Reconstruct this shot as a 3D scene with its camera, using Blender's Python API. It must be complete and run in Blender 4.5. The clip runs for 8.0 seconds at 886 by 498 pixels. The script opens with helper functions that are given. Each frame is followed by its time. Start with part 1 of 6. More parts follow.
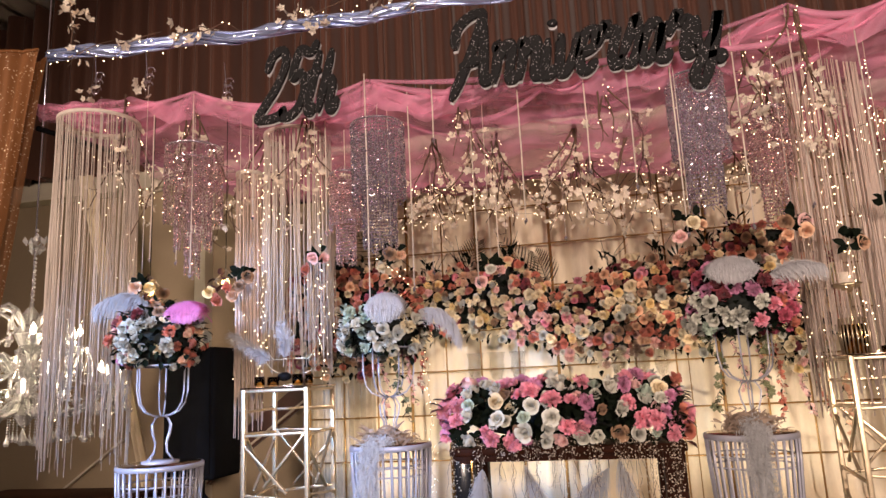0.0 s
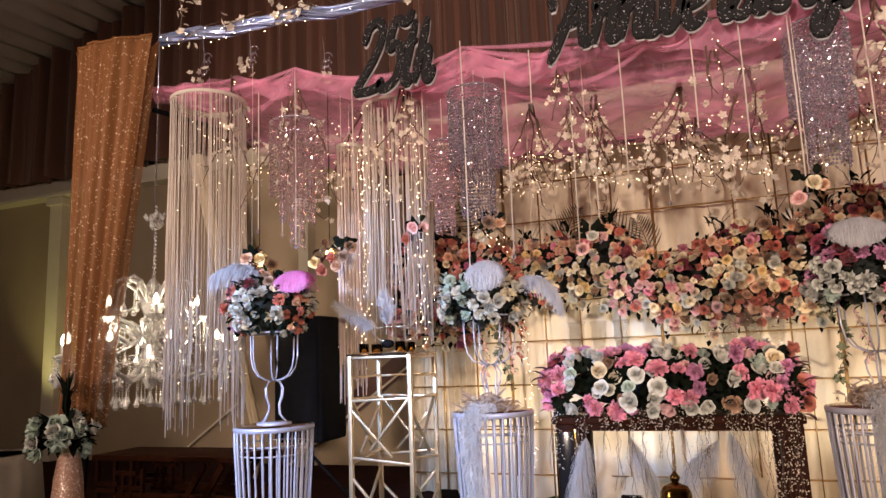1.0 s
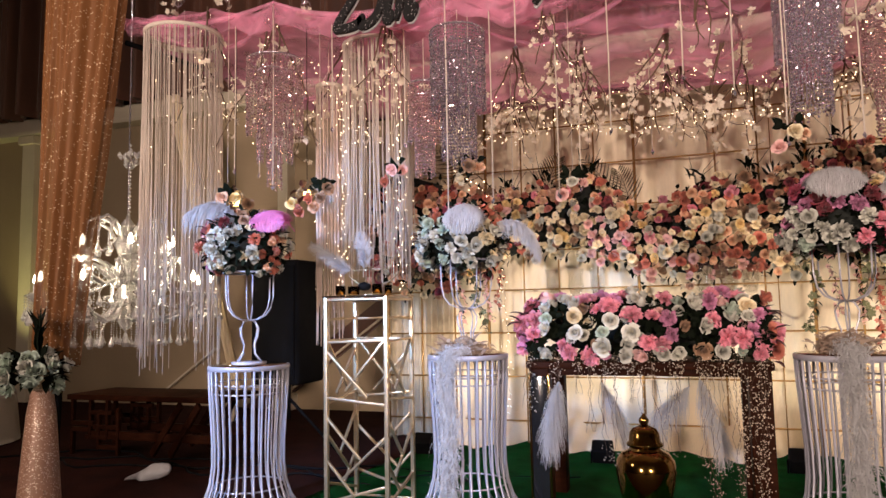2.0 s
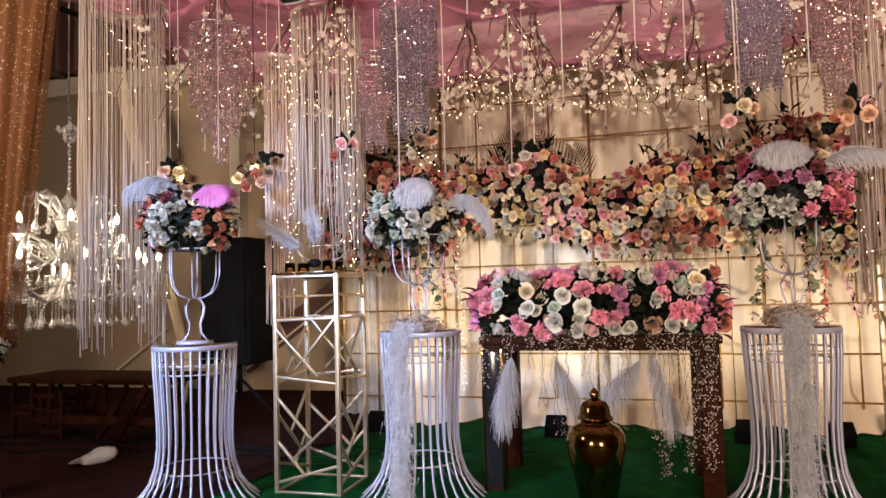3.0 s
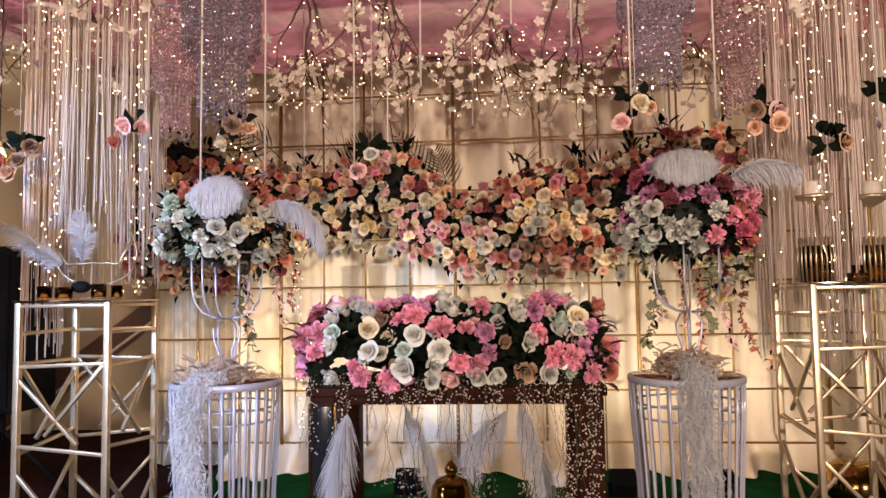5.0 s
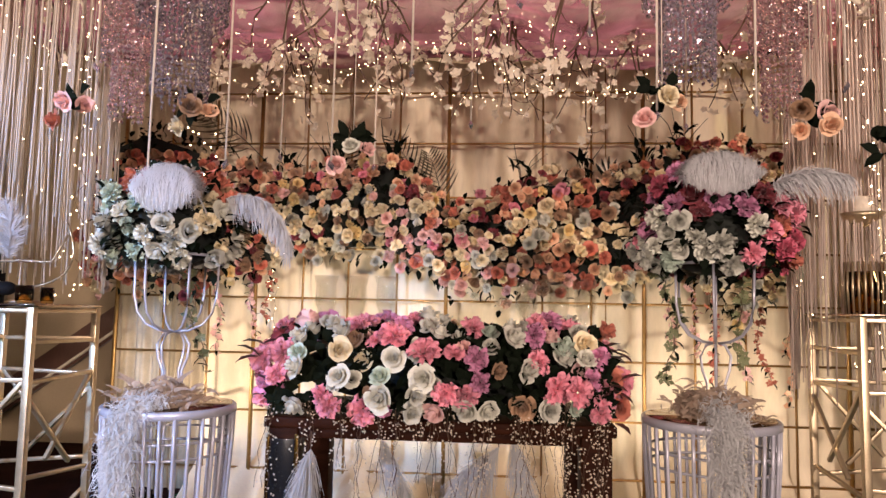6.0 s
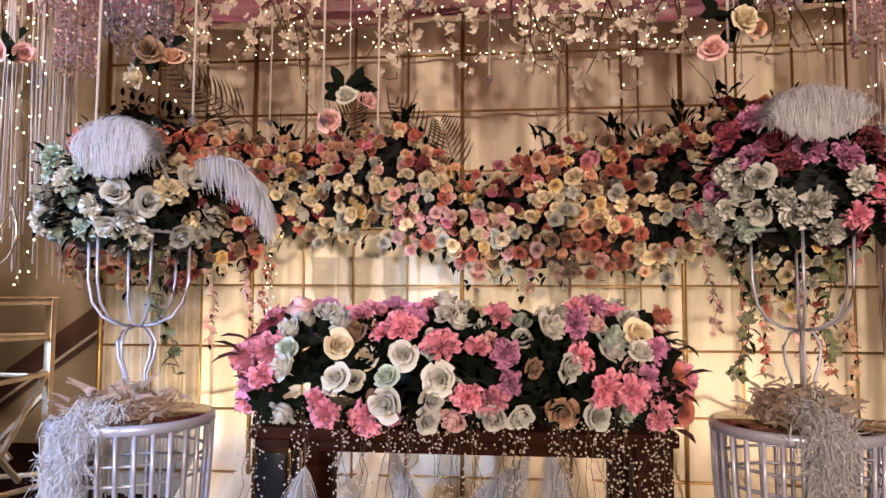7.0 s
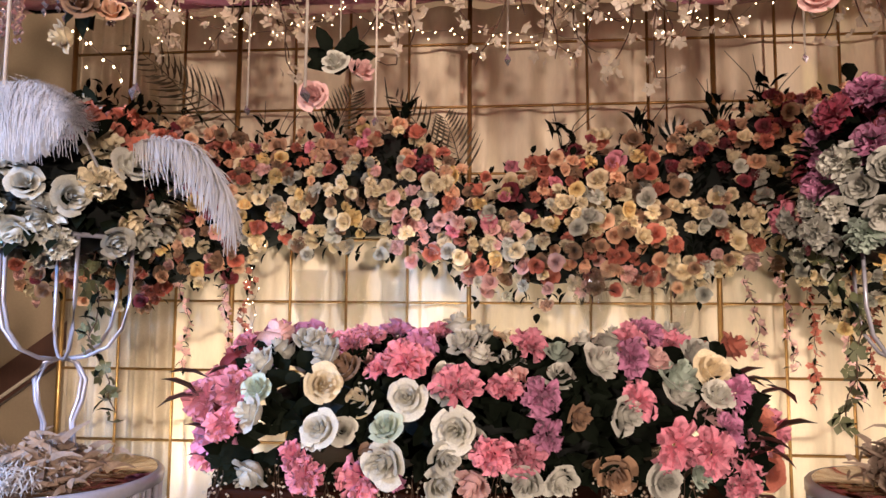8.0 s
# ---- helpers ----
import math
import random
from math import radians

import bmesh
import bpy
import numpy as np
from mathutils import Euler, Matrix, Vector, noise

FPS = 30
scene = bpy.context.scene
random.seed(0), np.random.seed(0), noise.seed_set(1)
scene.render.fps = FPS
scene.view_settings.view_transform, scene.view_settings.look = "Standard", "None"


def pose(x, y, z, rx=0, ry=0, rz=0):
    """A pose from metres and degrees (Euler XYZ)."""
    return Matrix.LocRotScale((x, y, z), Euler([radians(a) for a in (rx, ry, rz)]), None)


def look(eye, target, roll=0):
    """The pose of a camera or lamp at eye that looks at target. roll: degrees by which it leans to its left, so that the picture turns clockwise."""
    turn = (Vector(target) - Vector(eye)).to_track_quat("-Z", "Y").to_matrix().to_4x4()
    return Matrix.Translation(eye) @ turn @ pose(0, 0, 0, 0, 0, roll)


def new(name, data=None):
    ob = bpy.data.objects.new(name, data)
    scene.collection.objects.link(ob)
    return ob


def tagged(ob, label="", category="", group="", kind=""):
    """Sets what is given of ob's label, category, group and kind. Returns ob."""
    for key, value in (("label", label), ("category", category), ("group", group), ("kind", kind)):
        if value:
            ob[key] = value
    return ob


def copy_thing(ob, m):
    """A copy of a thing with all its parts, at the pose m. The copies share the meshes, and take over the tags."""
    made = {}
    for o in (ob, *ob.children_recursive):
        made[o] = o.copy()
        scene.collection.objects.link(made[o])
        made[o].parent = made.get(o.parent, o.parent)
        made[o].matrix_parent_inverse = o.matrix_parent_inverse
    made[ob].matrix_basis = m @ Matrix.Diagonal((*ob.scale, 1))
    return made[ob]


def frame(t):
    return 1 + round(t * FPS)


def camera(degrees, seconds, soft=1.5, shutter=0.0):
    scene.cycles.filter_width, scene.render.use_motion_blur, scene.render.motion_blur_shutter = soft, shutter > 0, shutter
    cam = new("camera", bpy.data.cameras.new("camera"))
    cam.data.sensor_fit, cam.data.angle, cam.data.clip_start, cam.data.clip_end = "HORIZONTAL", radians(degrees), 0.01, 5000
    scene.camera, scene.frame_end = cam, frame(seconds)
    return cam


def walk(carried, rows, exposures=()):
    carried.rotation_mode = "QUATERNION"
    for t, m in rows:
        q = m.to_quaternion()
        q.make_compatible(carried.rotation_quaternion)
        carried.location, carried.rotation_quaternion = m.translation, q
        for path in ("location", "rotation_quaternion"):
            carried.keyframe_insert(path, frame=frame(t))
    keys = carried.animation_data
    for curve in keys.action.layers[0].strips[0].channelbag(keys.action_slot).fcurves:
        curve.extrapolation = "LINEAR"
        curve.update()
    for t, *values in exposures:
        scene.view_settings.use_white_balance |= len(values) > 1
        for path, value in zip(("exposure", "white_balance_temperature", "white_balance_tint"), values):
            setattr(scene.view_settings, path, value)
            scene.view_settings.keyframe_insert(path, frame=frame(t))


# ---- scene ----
cam = camera(65.5, 8.0)
METRES, EYE, TILT, LEAN, TURN = 2.1, 1.06, 0.0, 0.0, 12.5
ROWS = [
    (0.0, 0.0, 0.0, 0.0, 0.52, 10.86, 2.7),
    (0.5, -0.0082, 0.0017, -0.0036, 5.25, 10.53, 2.45),
    (1.0, -0.0148, 0.0072, -0.0081, 8.31, 8.9, 2.23),
    (1.5, -0.0127, 0.0189, -0.0218, 7.68, 6.21, 1.33),
    (3.0, 0.0109, 0.0511, -0.0403, 3.5, 3.29, 1.56),
    (3.5, 0.0197, 0.1446, -0.0406, -0.37, 1.01, 0.97),
    (4.0, 0.0157, 0.2383, -0.0267, -5.09, 1.06, 1.11),
    (4.5, 0.0528, 0.3125, -0.0085, -7.36, 2.47, 1.82),
    (6.0, 0.1035, 0.5638, 0.0101, -8.28, 5.02, -1.14),
    (6.5, 0.1031, 0.6485, 0.0007, -9.21, 4.46, -0.89),
    (7.0, 0.1216, 0.7496, 0.0066, -7.25, 3.97, -0.2),
    (7.5, 0.1364, 0.8348, 0.0019, -6.66, 4.09, -0.61),
    (8.0, 0.1262, 0.9392, 0.0181, -7.63, 5.03, -0.35),
]
walk(cam, [(t, pose(0, 0, EYE, TILT, LEAN, TURN) @ pose(METRES * x, METRES * y, METRES * z, 90 + pitch, roll, yaw)) for t, x, y, z, yaw, pitch, roll in ROWS])

# ---- world and light ----
world = bpy.data.worlds.new("hall_air")
scene.world = world
world.use_nodes = True
world.node_tree.nodes["Background"].inputs[0].default_value = (0.30, 0.22, 0.16, 1)
world.node_tree.nodes["Background"].inputs[1].default_value = 0.25


def lamp(name, kind, eye, target, watts, colour, size=0.1, cone=60):
    data = bpy.data.lights.new(name, kind)
    data.energy, data.color = watts, colour
    if kind == "AREA":
        data.shape, data.size = "DISK", size
    else:
        data.shadow_soft_size = size
    if kind == "SPOT":
        data.spot_size, data.spot_blend = radians(cone), 0.8
    ob = new(name, data)
    ob.matrix_world = look(eye, target)
    return ob


WARM, AMBER, COOL = (1.0, 0.785, 0.66), (1.0, 0.86, 0.70), (0.30, 0.52, 1.0)
lamp("house_light", "SPOT", (3.4, -5.5, 2.15), (1.05, 4.6, 2.25), 2700, WARM, 0.25, 60)
lamp("house_light", "SPOT", (-2.2, -5.5, 2.15), (-0.7, 4.6, 2.2), 1900, WARM, 0.25, 60)
lamp("house_light", "AREA", (-4.0, 0.2, 2.9), (-4.0, 5.5, 2.0), 50, WARM, 0.8)
lamp("stage_spot", "SPOT", (-2.9, -0.6, 2.3), (-1.75, 3.1, 0.85), 1500, COOL, 0.08, 36)
for x, tx, w in ((0.57, 0.45, 20), (-0.55, -0.45, 38), (-1.75, -1.6, 40), (1.06, 1.2, 21)):
    lamp("floor_uplight", "SPOT", (x, 4.60, 0.14), (tx, 5.3, 2.6), w, AMBER, 0.05, 140)
lamp("pilaster_light", "SPOT", (-7.2, 5.5, 0.3), (-7.5, 6.3, 1.8), 60, (0.95, 0.9, 0.35), 0.1, 60)
lamp("pilaster_light", "SPOT", (-4.1, 4.9, 0.25), (-4.4, 5.5, 1.7), 22, (0.95, 0.9, 0.35), 0.05, 50)
lamp("pilaster_light", "SPOT", (2.15, 4.3, 0.2), (2.1, 4.75, 1.8), 80, (0.95, 0.88, 0.35), 0.05, 70)


# ---- materials ----
def mat(name, colour, rough=0.6, metal=0.0, var=0.25, scale=18.0, bump=0.15, fine=160.0, sheen=0.0, through_light=0.0,
        per_object=0.12, coat=0.0, stretch=(1, 1, 1)):
    m = bpy.data.materials.new(name)
    m.use_nodes = True
    nt = m.node_tree
    n, l = nt.nodes, nt.links
    b = n["Principled BSDF"]
    b.inputs["Roughness"].default_value, b.inputs["Metallic"].default_value = rough, metal
    b.inputs["Sheen Weight"].default_value, b.inputs["Coat Weight"].default_value = sheen, coat
    tc, mp = n.new("ShaderNodeTexCoord"), n.new("ShaderNodeMapping")
    mp.inputs["Scale"].default_value = stretch
    l.new(tc.outputs["Object"], mp.inputs["Vector"])
    n1, n2 = n.new("ShaderNodeTexNoise"), n.new("ShaderNodeTexNoise")
    n1.inputs["Scale"].default_value, n2.inputs["Scale"].default_value = scale, fine
    n1.inputs["Detail"].default_value = 4
    for t in (n1, n2):
        l.new(mp.outputs["Vector"], t.inputs["Vector"])
    add = n.new("ShaderNodeMath")
    add.operation = "ADD"
    l.new(n1.outputs["Fac"], add.inputs[0])
    half = n.new("ShaderNodeMath")
    half.operation = "MULTIPLY"
    half.inputs[1].default_value = 0.5
    l.new(n2.outputs["Fac"], half.inputs[0])
    l.new(half.outputs[0], add.inputs[1])
    info = n.new("ShaderNodeObjectInfo")
    rnd = n.new("ShaderNodeMath")
    rnd.operation = "MULTIPLY_ADD"
    rnd.inputs[1].default_value, rnd.inputs[2].default_value = per_object * 2, 1 - per_object
    l.new(info.outputs["Random"], rnd.inputs[0])
    rng = n.new("ShaderNodeMapRange")
    rng.inputs["From Min"].default_value, rng.inputs["From Max"].default_value = 0.45, 1.05
    rng.inputs["To Min"].default_value, rng.inputs["To Max"].default_value = 1 - var, 1 + var
    l.new(add.outputs[0], rng.inputs["Value"])
    mul = n.new("ShaderNodeMath")
    mul.operation = "MULTIPLY"
    l.new(rng.outputs[0], mul.inputs[0])
    l.new(rnd.outputs[0], mul.inputs[1])
    sc = n.new("ShaderNodeVectorMath")
    sc.operation = "SCALE"
    sc.inputs[0].default_value = colour
    l.new(mul.outputs[0], sc.inputs["Scale"])
    l.new(sc.outputs[0], b.inputs["Base Color"])
    bp = n.new("ShaderNodeBump")
    bp.inputs["Strength"].default_value, bp.inputs["Distance"].default_value = bump, 0.004
    l.new(add.outputs[0], bp.inputs["Height"])
    l.new(bp.outputs[0], b.inputs["Normal"])
    if through_light:
        tr, mix = n.new("ShaderNodeBsdfTranslucent"), n.new("ShaderNodeMixShader")
        l.new(sc.outputs[0], tr.inputs["Color"])
        mix.inputs[0].default_value = through_light
        out = n["Material Output"]
        l.new(b.outputs[0], mix.inputs[1])
        l.new(tr.outputs[0], mix.inputs[2])
        l.new(mix.outputs[0], out.inputs["Surface"])
    return m


def sheer(name, colour, cover, glitter=0.0):
    """Net cloth: part of it lets the view pass."""
    m = mat(name, colour, 0.55, 0, 0.3, 6, 0.1, 240, sheen=0.3, through_light=0.35)
    nt = m.node_tree
    n, l = nt.nodes, nt.links
    out = n["Material Output"]
    last = out.inputs["Surface"].links[0].from_socket
    clear, mix = n.new("ShaderNodeBsdfTransparent"), n.new("ShaderNodeMixShader")
    tex = n.new("ShaderNodeTexNoise")
    tex.inputs["Scale"].default_value = 5
    tc = n.new("ShaderNodeTexCoord")
    l.new(tc.outputs["Object"], tex.inputs["Vector"])
    rng = n.new("ShaderNodeMapRange")
    rng.inputs["From Min"].default_value, rng.inputs["From Max"].default_value = 0.3, 0.7
    rng.inputs["To Min"].default_value, rng.inputs["To Max"].default_value = cover - 0.12, cover + 0.12
    l.new(tex.outputs["Fac"], rng.inputs["Value"])
    l.new(rng.outputs[0], mix.inputs[0])
    l.new(clear.outputs[0], mix.inputs[1])
    l.new(last, mix.inputs[2])
    l.new(mix.outputs[0], out.inputs["Surface"])
    return m


def glow(name, colour, strength):
    m = bpy.data.materials.new(name)
    m.use_nodes = True
    b = m.node_tree.nodes["Principled BSDF"]
    b.inputs["Base Color"].default_value = (*colour, 1)
    b.inputs["Emission Color"].default_value = (*colour, 1)
    b.inputs["Emission Strength"].default_value = strength
    return m


def sparkle(name, colour, glint, rough=0.35, metal=0.4, scale=420.0, amount=0.86, cover=None):
    """Sequins: flakes of mirror in a duller ground, each tilted its own way."""
    m = bpy.data.materials.new(name)
    m.use_nodes = True
    nt = m.node_tree
    n, l = nt.nodes, nt.links
    b = n["Principled BSDF"]
    b.inputs["Roughness"].default_value, b.inputs["Specular IOR Level"].default_value = rough, 0.2
    tc, v = n.new("ShaderNodeTexCoord"), n.new("ShaderNodeTexVoronoi")
    v.inputs["Scale"].default_value = scale
    l.new(tc.outputs["Object"], v.inputs["Vector"])
    sep = n.new("ShaderNodeSeparateColor")
    l.new(v.outputs["Color"], sep.inputs[0])
    gt = n.new("ShaderNodeMath")
    gt.operation = "GREATER_THAN"
    gt.inputs[1].default_value = amount
    l.new(sep.outputs[0], gt.inputs[0])
    mx = n.new("ShaderNodeMix")
    mx.data_type = "RGBA"
    mx.inputs[6].default_value, mx.inputs[7].default_value = (*colour, 1), (*glint, 1)
    l.new(gt.outputs[0], mx.inputs[0])
    l.new(mx.outputs[2], b.inputs["Base Color"])
    bp = n.new("ShaderNodeBump")
    bp.inputs["Strength"].default_value, bp.inputs["Distance"].default_value = 0.9, 0.01
    l.new(sep.outputs[1], bp.inputs["Height"])
    l.new(bp.outputs[0], b.inputs["Normal"])
    l.new(gt.outputs[0], b.inputs["Metallic"])
    if cover:
        clear, mix, out = n.new("ShaderNodeBsdfTransparent"), n.new("ShaderNodeMixShader"), n["Material Output"]
        mix.inputs[0].default_value = cover
        l.new(clear.outputs[0], mix.inputs[1])
        l.new(b.outputs[0], mix.inputs[2])
        l.new(mix.outputs[0], out.inputs["Surface"])
    return m


def glass(name, tint=(0.95, 0.97, 1.0), rough=0.03):
    m = bpy.data.materials.new(name)
    m.use_nodes = True
    b = m.node_tree.nodes["Principled BSDF"]
    b.inputs["Base Color"].default_value = (*tint, 1)
    b.inputs["Roughness"].default_value = rough
    b.inputs["Transmission Weight"].default_value = 1.0
    b.inputs["IOR"].default_value = 1.45
    return m


def thin_glass(name):
    m = bpy.data.materials.new(name)
    m.use_nodes = True
    n, l = m.node_tree.nodes, m.node_tree.links
    clear, shine, mix = n.new("ShaderNodeBsdfTransparent"), n.new("ShaderNodeBsdfGlossy"), n.new("ShaderNodeMixShader")
    clear.inputs[0].default_value = (0.985, 0.985, 0.975, 1)
    shine.inputs["Roughness"].default_value = 0.04
    mix.inputs[0].default_value = 0.11
    l.new(clear.outputs[0], mix.inputs[1])
    l.new(shine.outputs[0], mix.inputs[2])
    l.new(mix.outputs[0], n["Material Output"].inputs["Surface"])
    return m


M_CARPET = mat("red_carpet", (0.020, 0.0052, 0.0038), 0.95, 0, 0.5, 5, 0.5, 300)
M_TURF = mat("green_turf", (0.006, 0.105, 0.022), 0.9, 0, 0.45, 7, 0.8, 500)
for m in (M_CARPET, M_TURF):
    m.node_tree.nodes["Principled BSDF"].inputs["Specular IOR Level"].default_value = 0.08
M_WALL = mat("beige_wall", (0.36, 0.27, 0.175), 0.8, 0, 0.12, 1.5, 0.1, 60)
M_SHEERSATIN = sheer("sheer_cream_cloth", (0.78, 0.65, 0.47), 0.68)
M_BEAM = mat("cream_moulding", (0.62, 0.54, 0.42), 0.6, 0, 0.1, 2, 0.1, 60)
M_DRAPE = mat("brown_drape", (0.085, 0.031, 0.018), 0.5, 0, 0.3, 3, 0.2, 120, sheen=0.3, stretch=(1, 1, 0.2))
M_CEIL = mat("pale_ceiling_cloth", (0.55, 0.45, 0.38), 0.6, 0, 0.15, 2, 0.1, 90, sheen=0.3)
M_CURTAIN = mat("cream_satin", (0.80, 0.68, 0.50), 0.5, 0, 0.10, 3, 0.06, 90, sheen=0.3, through_light=0.08, stretch=(1, 1, 0.25))
M_GRID = mat("gold_rod", (0.40, 0.23, 0.08), 0.42, 0.8, 0.3, 20, 0.1, 200)
M_GOLD = mat("satin_gold", (0.50, 0.39, 0.26), 0.34, 0.8, 0.22, 16, 0.08, 220)
M_GOLDBRIGHT = mat("polished_gold", (0.36, 0.205, 0.055), 0.10, 1.0, 0.2, 9, 0.03, 120)
# White enamel; the violet tint of the stage light is in its base colour.
M_WHITEMETAL = mat("violet_lit_white_enamel", (0.42, 0.41, 0.48), 0.32, 0.25, 0.12, 14, 0.08, 180, coat=0.3)
M_TOPMIRROR = mat("bronze_mirror", (0.42, 0.32, 0.24), 0.08, 1.0, 0.1, 5, 0.02, 90)
M_WOOD = mat("dark_table_wood", (0.022, 0.0068, 0.0034), 0.5, 0, 0.5, 9, 0.2, 90, stretch=(1, 1, 6))
M_WOOD.node_tree.nodes["Principled BSDF"].inputs["Specular IOR Level"].default_value = 0.03
M_BLACK = mat("black_plastic", (0.004, 0.004, 0.005), 0.8, 0, 0.3, 12, 0.2, 300)
M_BLACK.node_tree.nodes["Principled BSDF"].inputs["Specular IOR Level"].default_value = 0.1
M_MIRRORBLACK = mat("black_mirror", (0.010, 0.010, 0.011), 0.12, 0.0, 0.1, 5, 0.02, 90)
M_FEATHER = mat("white_feather", (0.62, 0.61, 0.63), 0.8, 0, 0.12, 20, 0, 200, through_light=0.4)
M_VANE = sheer("downy_vane", (0.66, 0.65, 0.67), 0.42)
# Vane and feather below carry magenta light as base colour.
M_VANEPINK = sheer("magenta_lit_vane", (0.80, 0.32, 0.58), 0.55)
M_FEATHERPINK = mat("magenta_lit_feather", (0.78, 0.29, 0.56), 0.8, 0, 0.15, 20, 0, 200, through_light=0.4)
M_BOA = mat("grey_feather", (0.56, 0.55, 0.56), 0.8, 0, 0.25, 20, 0, 200, through_light=0.35)
M_BOABROWN = mat("taupe_feather", (0.36, 0.27, 0.21), 0.8, 0, 0.35, 20, 0, 200, through_light=0.3)
M_PINK = sheer("pink_tulle", (1.0, 0.43, 0.63), 0.37)
M_ORANGE = sparkle("orange_sequin_net", (0.27, 0.108, 0.036), (0.9, 0.70, 0.48), 0.5, 0.1, 190, 0.968, cover=0.70)
M_SIGN = sparkle("black_glitter", (0.014, 0.013, 0.014), (0.85, 0.80, 0.80), 0.6, 0.0, 330, 0.978)
M_BACKING = mat("white_foam_board", (0.42, 0.41, 0.42), 0.6)
M_TUBE = mat("blue_white_foil", (0.46, 0.54, 0.85), 0.22, 0.7, 0.35, 14, 0.6, 60, stretch=(0.3, 1, 1))
M_STRAND = mat("white_cord", (0.80, 0.70, 0.62), 0.6, 0, 0.1, 30, 0, 200, through_light=0.3)
M_STRANDPINK = mat("ivory_cord", (0.78, 0.64, 0.56), 0.6, 0, 0.1, 30, 0, 200, through_light=0.3)
M_CRYSTAL = mat("silver_crystal", (0.70, 0.64, 0.74), 0.15, 0.85, 0.3, 90, 0.1, 300)
M_CRYSTALPINK = mat("rosy_crystal", (0.80, 0.62, 0.64), 0.15, 0.85, 0.3, 90, 0.1, 300)
M_GLASS = glass("clear_glass")
M_SHEERGLASS = thin_glass("thin_clear_glass")
M_CUTGLASS = mat("cut_glass", (0.84, 0.82, 0.80), 0.10, 0.4, 0.2, 60, 0.4, 200, through_light=0.2, coat=0.8)
M_AMBERGLASS = glass("amber_glass", (0.85, 0.5, 0.12), 0.05)
M_BULB = glow("fairy_bulb", (1.0, 0.70, 0.42), 11)
M_CANDLEBULB = glow("candle_bulb", (1.0, 0.86, 0.62), 22)
M_TWIG = mat("brown_twig", (0.10, 0.055, 0.035), 0.8, 0, 0.3)
M_BLOSSOM = mat("cream_blossom", (0.84, 0.74, 0.62), 0.6, 0, 0.12, 30, 0, 200, through_light=0.35)
# Leaf green taken nearly to black: the shade between blooms is in the colour.
M_LEAF = mat("shade_dark_leaf", (0.0055, 0.008, 0.0045), 0.7, 0, 0.5, 12, 0.2, 80)
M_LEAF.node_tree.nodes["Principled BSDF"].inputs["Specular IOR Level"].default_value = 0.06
M_LEAFWINE = mat("wine_leaf", (0.070, 0.020, 0.018), 0.5, 0, 0.4, 12, 0.2, 80)
M_PALM = mat("olive_palm", (0.075, 0.052, 0.024), 0.6, 0, 0.3)
# Black of the fan leaf's stripes, also painted shade deep between blooms.
M_SATINBLACK = mat("stripe_and_gap_shade_black", (0.006, 0.008, 0.006), 0.9)
M_LANTERN = glow("lantern_light", (1.0, 0.62, 0.22), 9)
M_LENS = glow("uplight_lens", (1.0, 0.85, 0.55), 12)
PETAL = {k: mat(k + "_petal", c, 0.6, 0, 0.16, 25, 0.1, 120, sheen=0.1, through_light=0.08, per_object=0.22) for k, c in {
    "white": (0.60, 0.585, 0.515), "mint": (0.47, 0.55, 0.46), "cream": (0.82, 0.70, 0.48), "peach": (0.78, 0.49, 0.32),
    "coral": (0.58, 0.185, 0.125), "blush": (0.80, 0.50, 0.47), "pink": (0.74, 0.28, 0.36), "magenta": (0.60, 0.24, 0.40),
    "wine": (0.24, 0.035, 0.05), "tan": (0.34, 0.20, 0.12), "yellow": (0.80, 0.60, 0.28), "rose": (0.50, 0.09, 0.15), "sage": (0.15, 0.16, 0.075)}.items()}


# ---- building helpers ----
def thing(name, loc, label, category, group="", kind=""):
    ob = new(name)
    ob.empty_display_size = 0.05
    ob.location = loc
    return tagged(ob, label, category, group, kind)


def as_mesh(name, bm, material, smooth=True):
    me = bpy.data.meshes.new(name)
    bm.to_mesh(me)
    bm.free()
    me.materials.append(material)
    if smooth:
        me.polygons.foreach_set("use_smooth", [True] * len(me.polygons))
    return me


def part(name, bm, material, parent, label="", smooth=True, kind=""):
    ob = new(name, as_mesh(name, bm, material, smooth))
    ob.parent = parent
    return tagged(ob, label, kind=kind)


def solo(name, bm, material, label, category, group="", kind="", smooth=True):
    return tagged(new(name, as_mesh(name, bm, material, smooth)), label, category, group, kind)


def block(bm, c, s, bevel=0.0, turn=None):
    m = Matrix.Translation(c) @ (turn.to_4x4() if turn else Matrix.Identity(4)) @ Matrix.Diagonal((*s, 1))
    made = bmesh.ops.create_cube(bm, size=1, matrix=m)["verts"]
    if bevel:
        edges = list({e for v in made for e in v.link_edges})
        bmesh.ops.bevel(bm, geom=edges, offset=bevel, segments=2, affect="EDGES", profile=0.6)
    return bm


def frame_at(d):
    d = d.normalized()
    a = Vector((0, 0, 1)) if abs(d.z) < 0.95 else Vector((1, 0, 0))
    u = d.cross(a).normalized()
    return u, d.cross(u).normalized()


